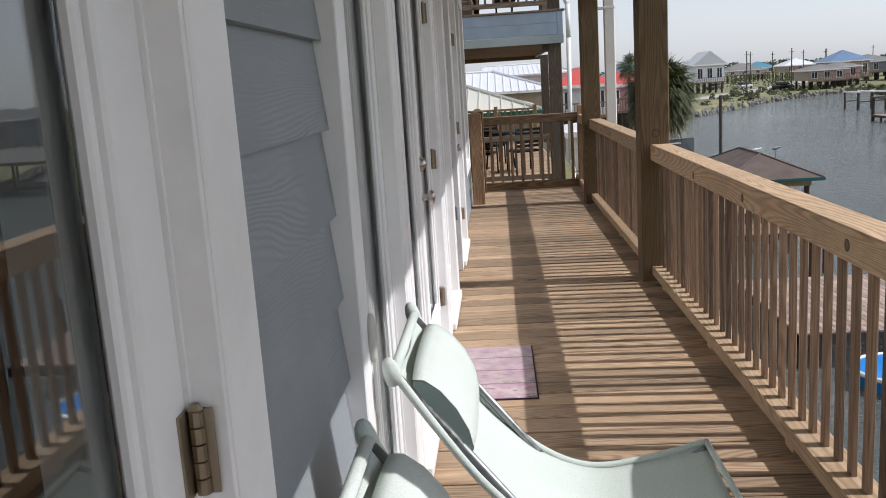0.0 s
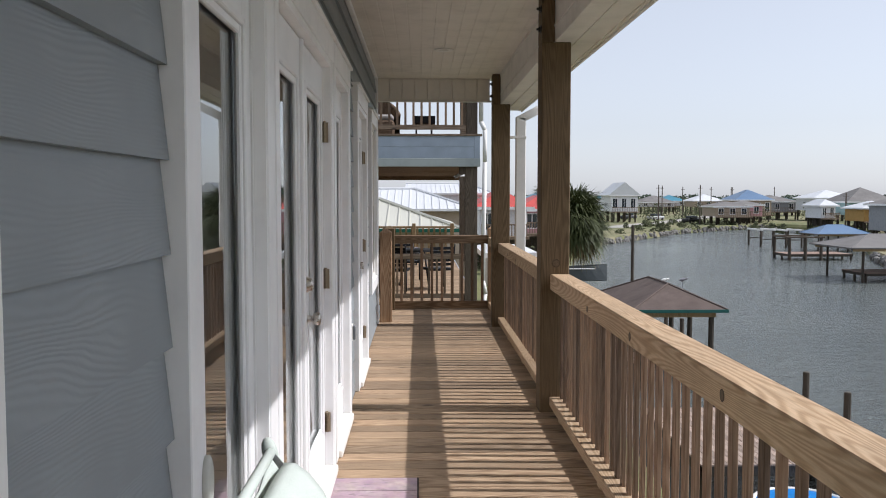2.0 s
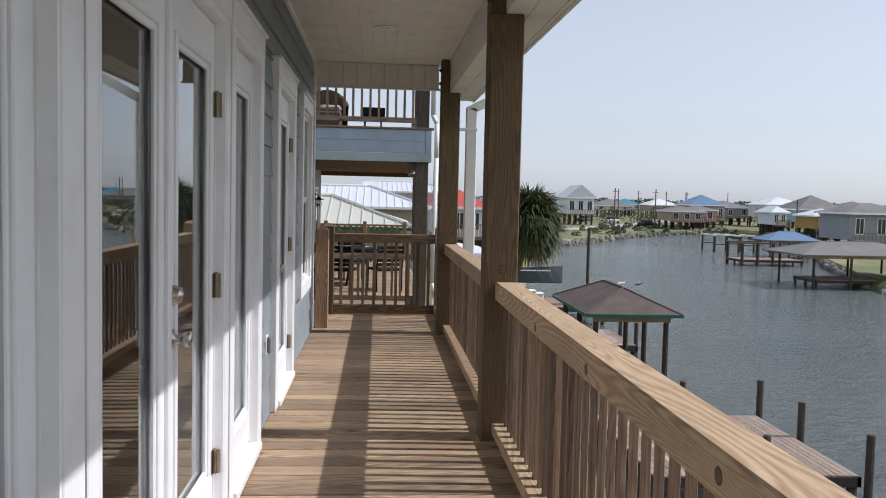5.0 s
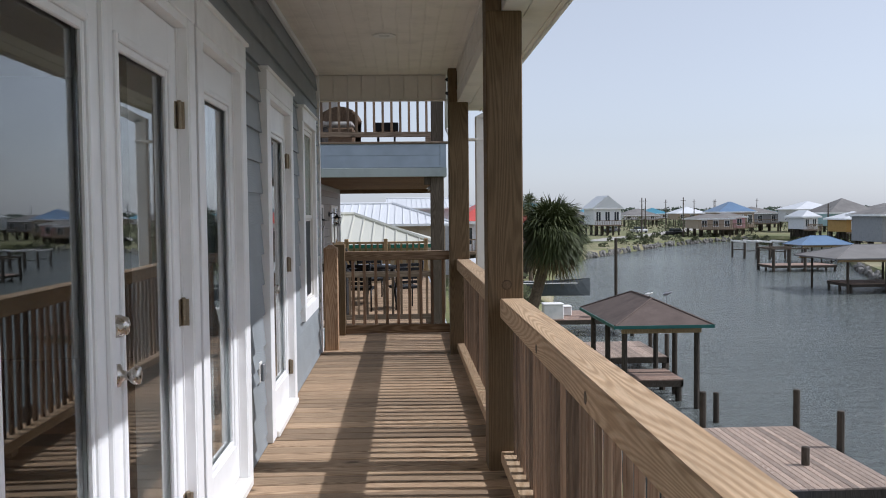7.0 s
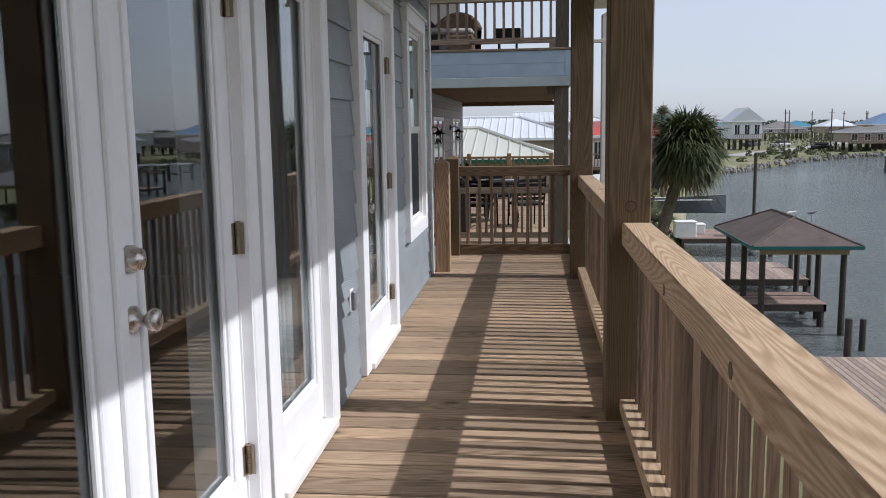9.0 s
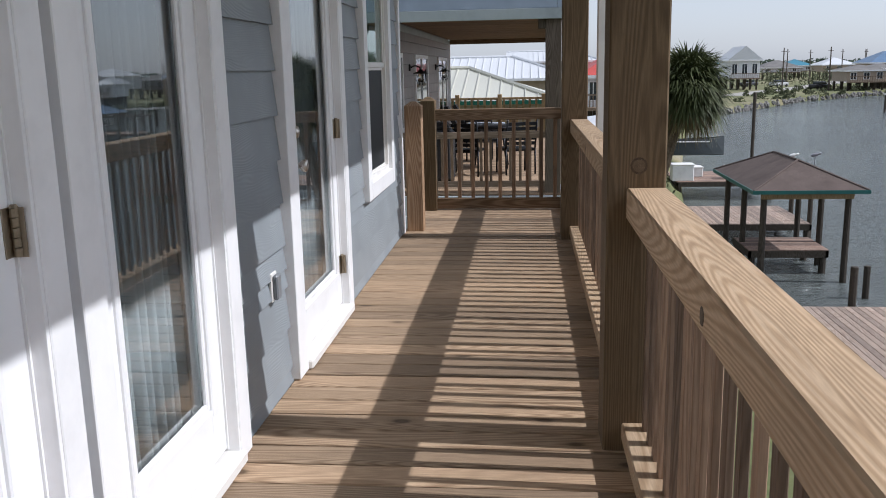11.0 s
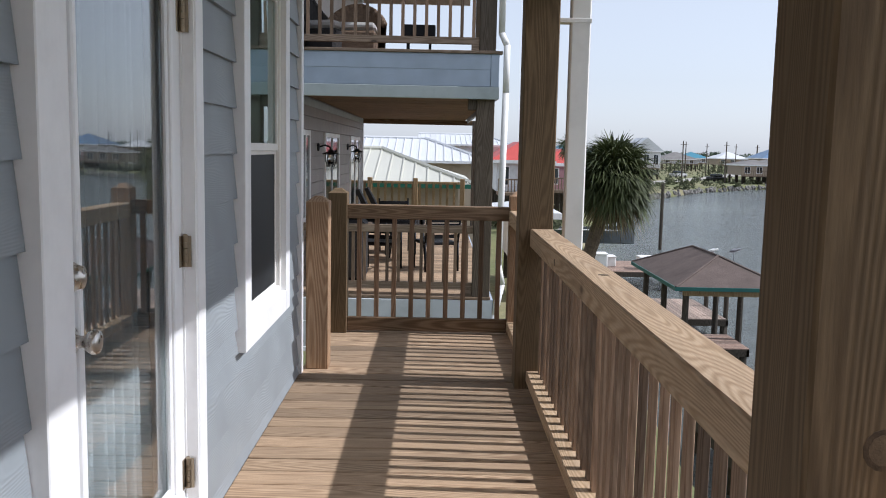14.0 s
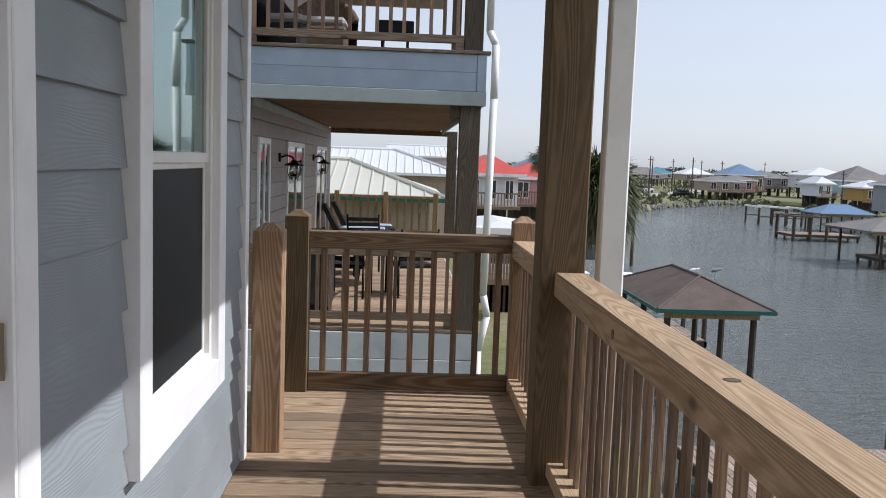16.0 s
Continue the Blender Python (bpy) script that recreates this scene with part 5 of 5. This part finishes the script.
part("outboard", B((-3.0, -2.65, -0.18, 0.18, 0.4, 1.25, 0.06)), M_VINYL, hull, "white outboard motor")
for (x, y, z, h) in ((7.9, 44.5, -4.1, 1.2), (8.6, 46, -4.1, 0.7), (10.5, 45, -4.1, 0.9)):
    bx = thing("dock_box", (x, y, z), "white storage box on the landing", "box", "landing boxes")
    part("body", B((-0.5, 0.5, -0.35, 0.35, 0, h * 0.6, 0.03)), M_VINYL, bx)
    part("lid", B((-0.53, 0.53, -0.38, 0.38, h * 0.6, h * 0.6 + 0.08, 0.03)), M_VINYL, bx)

# ---------------------------------------------------------------- roofs and houses
M_CREAMROOF = plain("cream_metal_roof", (0.56, 0.55, 0.47), 0.45, 0.4, 0.06)
M_WHITEROOF = plain("white_metal_roof", (0.66, 0.67, 0.68), 0.45, 0.4, 0.05)
M_REDROOF = plain("red_metal_roof", (0.52, 0.085, 0.07), 0.5, 0.5, 0.12)
M_TEALROOF = plain("teal_metal_roof", (0.06, 0.22, 0.30), 0.45, 0.5, 0.1)
M_PANE = plain("distant_window_glass", (0.03, 0.04, 0.05), 0.1, 1, 0.2, 0.0, 0.001, 0.8)
WALLS = {n: painted("house_wall_" + n, c, 0.7, None, 0.08) for n, c in (("white", (0.74, 0.75, 0.76)), ("tan", (0.42, 0.34, 0.26)), ("pink", (0.55, 0.30, 0.32)), ("grey", (0.30, 0.31, 0.32)), ("aqua", (0.35, 0.50, 0.50)), ("ochre", (0.45, 0.27, 0.08)))}


def house(x, y, w, d, z0, z1, peak, roof, wall, label, gable=False, rz=0.0, over=0.5, stilts=True, ribs=0.0, windows=4, base=LAND):
    """A stilt house: pilings, walls with framed windows, a hip or gable roof with eaves, a porch rail."""
    h = thing("stilt_house", (x, y, 0), label, "house", rz=rz)
    x0, x1, y0, y1 = -w / 2, w / 2, -d / 2, d / 2
    part("wall", B((x0, x1, y0, y1, z0, z1, 0.02)), wall, h)
    if stilts:
        for i in range(5):
            for j in range(3):
                px, py = x0 + 0.4 + i * (w - 0.8) / 4, y0 + 0.4 + j * (d - 0.8) / 2
                part("stilt", B((px - 0.15, px + 0.15, py - 0.15, py + 0.15, base - 0.2, z0)), M_PILE, h)
    for i in range(windows):
        wx = x0 + (i + 0.5) * w / windows
        ww, wh = min(0.55, w / windows * 0.28), (z1 - z0) * 0.28
        mz = (z0 + z1) / 2
        f = part("window", B(*[(wx - ww, wx - ww + 0.08, y0 - 0.06, y0, mz - wh, mz + wh), (wx + ww - 0.08, wx + ww, y0 - 0.06, y0, mz - wh, mz + wh), (wx - ww, wx + ww, y0 - 0.06, y0, mz - wh - 0.08, mz - wh), (wx - ww, wx + ww, y0 - 0.06, y0, mz + wh, mz + wh + 0.08), (wx - 0.03, wx + 0.03, y0 - 0.06, y0, mz - wh, mz + wh)]), M_WHITE, h)
        part("pane", B((wx - ww + 0.08, wx + ww - 0.08, y0 - 0.03, y0 - 0.004, mz - wh, mz + wh)), M_PANE, f)
    a, b, c, e = x0 - over, x1 + over, y0 - over, y1 + over
    bm = bmesh.new()
    vs = [bm.verts.new(p) for p in ((a, c, z1), (b, c, z1), (b, e, z1), (a, e, z1))]
    if gable:
        r0, r1 = bm.verts.new((0, c, peak)), bm.verts.new((0, e, peak))
        fs = ((vs[0], vs[1], r0), (vs[1], vs[2], r1, r0), (vs[2], vs[3], r1), (vs[3], vs[0], r0, r1))
    else:
        run = min(b - a, e - c) / 2
        if (b - a) >= (e - c):
            r0, r1 = bm.verts.new((a + run, (c + e) / 2, peak)), bm.verts.new((b - run + 0.01, (c + e) / 2, peak))
            fs = ((vs[0], vs[1], r1, r0), (vs[1], vs[2], r1), (vs[2], vs[3], r0, r1), (vs[3], vs[0], r0))
        else:
            r0, r1 = bm.verts.new(((a + b) / 2, c + run, peak)), bm.verts.new(((a + b) / 2, e - run, peak))
            fs = ((vs[0], vs[1], r0), (vs[1], vs[2], r1, r0), (vs[2], vs[3], r1), (vs[3], vs[0], r0, r1))
    for f in fs:
        bm.faces.new(f)
    bm.faces.new(vs[::-1])
    part("roof", bm, roof, h)
    part("eave_board", B((a, b, c - 0.04, c, z1 - 0.22, z1 + 0.01), (a - 0.04, a, c, e, z1 - 0.22, z1 + 0.01), (b, b + 0.04, c, e, z1 - 0.22, z1 + 0.01)), M_WHITE, h)
    if stilts:
        part("porch_floor", B((x0, x1, y0 - 1.6, y0 - 0.02, z0 - 0.2, z0)), M_GREYRAIL, h)
        part("porch_rail", B((x0, x1, y0 - 1.6, y0 - 1.54, z0 + 0.85, z0 + 0.95), *[(x0 + k * w / 16, x0 + k * w / 16 + 0.07, y0 - 1.59, y0 - 1.55, z0, z0 + 0.85) for k in range(17)]), M_GREYRAIL, h)["kind"] = "stuff"
    return h


def ribbed_roof(xa, xb, y0, y1, eave, ridge, xr, roof, wall, label, edge):
    """The metal hip roof next door but one: raised seams run up its front slope and its hip."""
    h = thing("metal_roofed_house", (0, 0, 0), label, "house")
    ym = (y0 + y1) / 2
    part("wall", B((xa + 0.5, xb - 0.5, y0 + 0.5, y1 - 0.5, LAND, eave + 0.01)), wall, h)
    bm = bmesh.new()
    A, Bv, C, D = [bm.verts.new(p) for p in ((xa, y0, eave), (xb, y0, eave), (xb, y1, eave), (xa, y1, eave))]
    R0, R1 = bm.verts.new((xa, ym, ridge)), bm.verts.new((xr, ym, ridge))
    for f in ((A, Bv, R1, R0), (Bv, C, R1), (C, D, R0, R1), (D, C, Bv, A), (D, R0, A)):
        bm.faces.new(f)
    part("roof", bm, roof, h)
    n = int((xb - xa) / 0.42)
    for k in range(n):
        x = xa + (k + 0.5) * (xb - xa) / n
        f = 1.0 if x <= xr else (xb - x) / (xb - xr)
        if f > 0.04:
            bm = bmesh.new()
            tube(bm, (x, y0, eave + 0.02), (x, y0 + (ym - y0) * f, eave + (ridge - eave) * f + 0.02), 0.028, 0.028, 4)
            part("seam", bm, roof, h)
    bm = bmesh.new()
    tube(bm, (xb, y0, eave + 0.02), (xr, ym, ridge + 0.03), 0.09, 0.09, 6)
    tube(bm, (xa, ym, ridge + 0.03), (xr, ym, ridge + 0.03), 0.09, 0.09, 6)
    part("hip_cap", bm, roof, h)
    part("gutter", B((xa, xb, y0 - 0.08, y0 - 0.002, eave - 0.12, eave + 0.01)), edge, h)


M_GREEN = painted("green_gutter", (0.02, 0.15, 0.10), 0.5)
ribbed_roof(-12, 1.65, 32, 41, 0.22, 1.27, -1.55, M_CREAMROOF, WALLS["tan"], "house with a cream standing-seam metal hip roof", M_GREEN)
ribbed_roof(-14, 3.2, 48, 58, 0.72, 1.85, -0.2, M_WHITEROOF, WALLS["tan"], "house with a white standing-seam metal hip roof", M_WHITE)
ribbed_roof(-16, -1.4, 62, 70, 1.2, 1.9, -1.5, M_WHITEROOF, WALLS["white"], "low house with a white metal roof", M_WHITE)
ribbed_roof(-1.2, 6.6, 76, 88, 1.7, 2.6, 4.6, M_WHITEROOF, WALLS["white"], "distant house with a white metal roof", M_WHITE)
house(6.5, 71, 3.6, 10, -1.6, 0.62, 1.95, M_REDROOF, WALLS["white"], "white stilt house with a red metal hip roof", windows=3)
house(10.2, 75, 3.4, 8, -1.6, 0.4, 1.5, M_REDROOF, WALLS["pink"], "pink stilt house with a red metal roof", windows=2)
house(4.0, 40, 1.6, 5, -2.7, -1.0, -0.8, M_WHITEROOF, WALLS["white"], "narrow white porch wing with railings", windows=1, over=0.35)
house(13.6, 92, 4.6, 8, -1.8, 0.9, 2.2, M_TEALROOF, WALLS["white"], "white house with a teal metal roof", windows=2)
house(43.4, 187, 5.8, 10, -1.8, 1.7, 4.4, M_WHITEROOF, WALLS["white"], "tall white gabled stilt house", True, windows=3)
house(39.0, 205, 8, 10, -2.5, 0.4, 2.0, M_GREYROOF, WALLS["grey"], "grey stilt house with a hip roof", windows=3)
house(73.0, 191, 7.6, 9, -2.6, 0.7, 2.9, M_BLUEROOF, WALLS["tan"], "tan stilt house with a bright blue hip roof", windows=4)
house(61.5, 172, 6.8, 8, -2.55, -0.55, 0.4, M_GREYROOF, WALLS["tan"], "low brown stilt house with a screened porch", windows=3)
house(68.5, 181, 5.0, 8, -2.6, -0.3, 0.5, M_GREYROOF, WALLS["pink"], "pale pink stilt house with a grey roof", windows=2)
house(85, 208, 10, 10, -2.2, 0.2, 1.8, M_GREYROOF, WALLS["grey"], "dark grey stilt house with a hip roof", windows=3)
house(93, 196, 9, 10, -1.8, 1.1, 2.9, M_WHITEROOF, WALLS["white"], "white stilt house with a metal roof", windows=3)
house(80, 155, 8.6, 9, -1.9, 0.5, 3.05, M_GREYROOF, WALLS["aqua"], "aqua stilt house with a tall brown roof", windows=3)
house(71.4, 152, 2.6, 6, -2.4, -0.15, 0.95, M_WHITEROOF, WALLS["white"], "small white stilt house with a white roof", windows=2)
house(72, 136, 5.2, 6, -2.5, -0.38, 0.72, M_WHITEROOF, WALLS["ochre"], "ochre stilt house with a white metal roof", windows=2)
house(70, 120, 8, 8, -2.8, 0.1, 1.1, M_GREYROOF, WALLS["tan"], "tan stilt house with a deep porch", windows=3)
house(60.8, 104, 8.2, 7, -2.8, 0.5, 1.7, M_GREYROOF, WALLS["grey"], "grey cabin with white porch posts", windows=3)
house(100, 176, 9, 9, -2.0, 0.6, 2.2, M_GREYROOF, WALLS["tan"], "brown stilt house with a grey roof", windows=3)
gh = random.Random(8)
for k in range(16):
    d = 230 + gh.uniform(0, 160)
    a = math.radians(8 + k * 1.75 + gh.uniform(-0.6, 0.6))
    z = gh.uniform(-1.2, 0.3)
    house(d * math.sin(a), d * math.cos(a), gh.uniform(8, 13), 10, -1.8, z, z + gh.uniform(1.2, 2.2), gh.choice((M_WHITEROOF, M_GREYROOF, M_WHITEROOF, M_TEALROOF)), WALLS[gh.choice(("white", "grey", "tan", "white"))], "distant stilt house beyond the canal", windows=3)

# road, poles, shrubs, tree line
M_ROAD = plain("sandy_road", (0.38, 0.36, 0.33), 0.9, 0.3, 0.12)
bm = bmesh.new()
pts = [(33, 150, 5), (41, 165, 5), (54, 185, 6), (75, 225, 6), (110, 300, 7)]
for (xa, ya, wa), (xb, yb, wb) in zip(pts, pts[1:]):
    quad(bm, (xa - wa / 2, ya, LAND + 0.14), (xa + wa / 2, ya, LAND + 0.14), (xb + wb / 2, yb, LAND + 0.14), (xb - wb / 2, yb, LAND + 0.14))
single("road", bm, M_ROAD, "pale sandy road through the lots", "road", kind="structure")
M_POLE = plain("utility_pole_wood", (0.10, 0.08, 0.065), 0.9, 1.0, 0.2)
gp = random.Random(3)
for x, y, h in ((47.4, 170, 7.9), (55.7, 170, 7.9), (58, 205, 8.2), (66, 215, 8.0), (80, 235, 8.2), (75, 150, 6.3), (52, 230, 8.0), (95, 260, 8.4), (15, 92, 7.0), (83, 228, 8.0), (110, 265, 8.6)):
    up_ = thing("utility_pole", (x, y, LAND), "brown wooden utility pole with a crossarm", "utility pole", "utility poles")
    bm = bmesh.new()
    tube(bm, (0, 0, 0), (0, 0, h), 0.15, 0.1, 7)
    part("pole", bm, M_POLE, up_)
    part("crossarm", B((-0.5, 0.5, -0.05, 0.05, h - 0.7, h - 0.63)), M_POLE, up_)

M_BUSH = plain("shrub_leaves", (0.058, 0.066, 0.03), 0.8, 0.6, 0.45, 0.3, 0.05, 0.2, 6)
M_TREELINE = plain("distant_tree_leaves", (0.055, 0.075, 0.05), 0.9, 0.08, 0.35, 0.3, 0.2, 0.2, 1)


def clump(bm, g, c, r, h, n, leaf):
    """A loose heap of leaf facets with gaps and an uneven outline."""
    for _ in range(n):
        a, u, t = g.uniform(0, 6.283), g.random() ** 0.5, g.random()
        p = Vector((c[0] + r * u * math.cos(a) * (1 - 0.6 * t * t), c[1] + r * u * math.sin(a) * (1 - 0.6 * t * t), c[2] + h * t))
        d1 = Vector((g.uniform(-1, 1), g.uniform(-1, 1), g.uniform(-0.4, 1))).normalized()
        d2 = d1.orthogonal().normalized()
        s = leaf * g.uniform(0.6, 1.5)
        bm.faces.new([bm.verts.new(q) for q in (p - d1 * s, p + d2 * s * 0.5, p + d1 * s, p - d2 * s * 0.5)])


g = random.Random(21)
for name, label, spots in (
    ("shrubs", "green and dry shrubs along the far bank", [(32 + 40 * u - 0.75 * d, 126 + 46 * u + 0.66 * d, g.uniform(0.5, 1.3), g.uniform(0.5, 1.3)) for u, d in [(g.random(), g.uniform(2, 20)) for _ in range(46)]]),
    ("shrubs", "dry shrubs on the lots beyond the lifts", [(g.uniform(56, 88), g.uniform(98, 160), g.uniform(0.5, 1.4), g.uniform(0.4, 1.1)) for _ in range(60)]),
    ("shrubs", "trees and palms round the distant houses", [(d * math.sin(a), d * math.cos(a), g.uniform(0.8, 2.2), g.uniform(2.2, 4.8)) for d, a in [(g.uniform(188, 300), math.radians(g.uniform(10, 34))) for _ in range(95)]]),
    ("shrubs", "dark shrubs on the near bank", [(g.uniform(4.5, 9), g.uniform(34, 90), g.uniform(0.6, 1.4), g.uniform(0.8, 2.6)) for _ in range(16)])):
    bm = bmesh.new()
    for x, y, r, h in spots:
        clump(bm, g, (x, y, LAND - 0.1), r, h, 90, 0.2)
    single(name, bm, M_BUSH, label, "shrubs", kind="stuff")
bm = bmesh.new()
for k in range(260):
    a = math.radians(-25 + k * 0.3)
    d = g.uniform(620, 760)
    clump(bm, g, (d * math.sin(a), d * math.cos(a), LAND), 9, g.uniform(4.5, 7), 60, 1.3)
single("tree_line", bm, M_TREELINE, "low dark tree line on the horizon", "trees", kind="stuff")
M_ROCK = plain("bank_rock", (0.20, 0.19, 0.175), 0.9, 2.0, 0.35, 0.6, 0.05)
bm = bmesh.new()
for k in range(420):
    t = g.random()
    i = g.choice((8, 9, 10, 14, 15, 7))
    (xa, ya), (xb, yb) = SHORE[i], SHORE[i + 1]
    c = Vector((xa + (xb - xa) * t, ya + (yb - ya) * t, WATER + g.uniform(0.0, 0.5)))
    c += Vector((c.x - CX, c.y - CY, 0)).normalized() * g.uniform(-0.4, 0.9)
    mt = Matrix.Translation(c) @ Euler((g.uniform(0, 3), g.uniform(0, 3), g.uniform(0, 3))).to_matrix().to_4x4() @ Matrix.Diagonal((g.uniform(0.3, 0.7), g.uniform(0.25, 0.5), g.uniform(0.2, 0.4), 1))
    bmesh.ops.create_icosphere(bm, subdivisions=1, radius=1.0, matrix=mt)
single("bank_rocks", bm, M_ROCK, "grey rocks heaped along the far bank", "rocks", kind="stuff")
for x, y, c in ((56, 176, (0.02, 0.02, 0.022)), (54, 196, (0.5, 0.5, 0.5)), (50, 205, (0.1, 0.1, 0.12))):
    cr = thing("parked_car", (x, y, LAND + 0.14), "small parked car on the far lots", "car", rz=30)
    paint_ = painted("car_paint", c, 0.3, None, 0.05)
    part("body", B((-2.1, 2.1, -0.85, 0.85, 0.3, 0.95, 0.15)), paint_, cr)
    part("cabin", B((-1.2, 1.1, -0.75, 0.75, 0.9, 1.5, 0.2)), M_PANE, cr)
    for wx in (-1.35, 1.35):
        for wy in (-0.86, 0.72):
            bm = bmesh.new()
            tube(bm, (wx, wy, 0.32), (wx, wy + 0.14, 0.32), 0.32, 0.32, 12)
            part("wheel", bm, M_WICKER, cr)
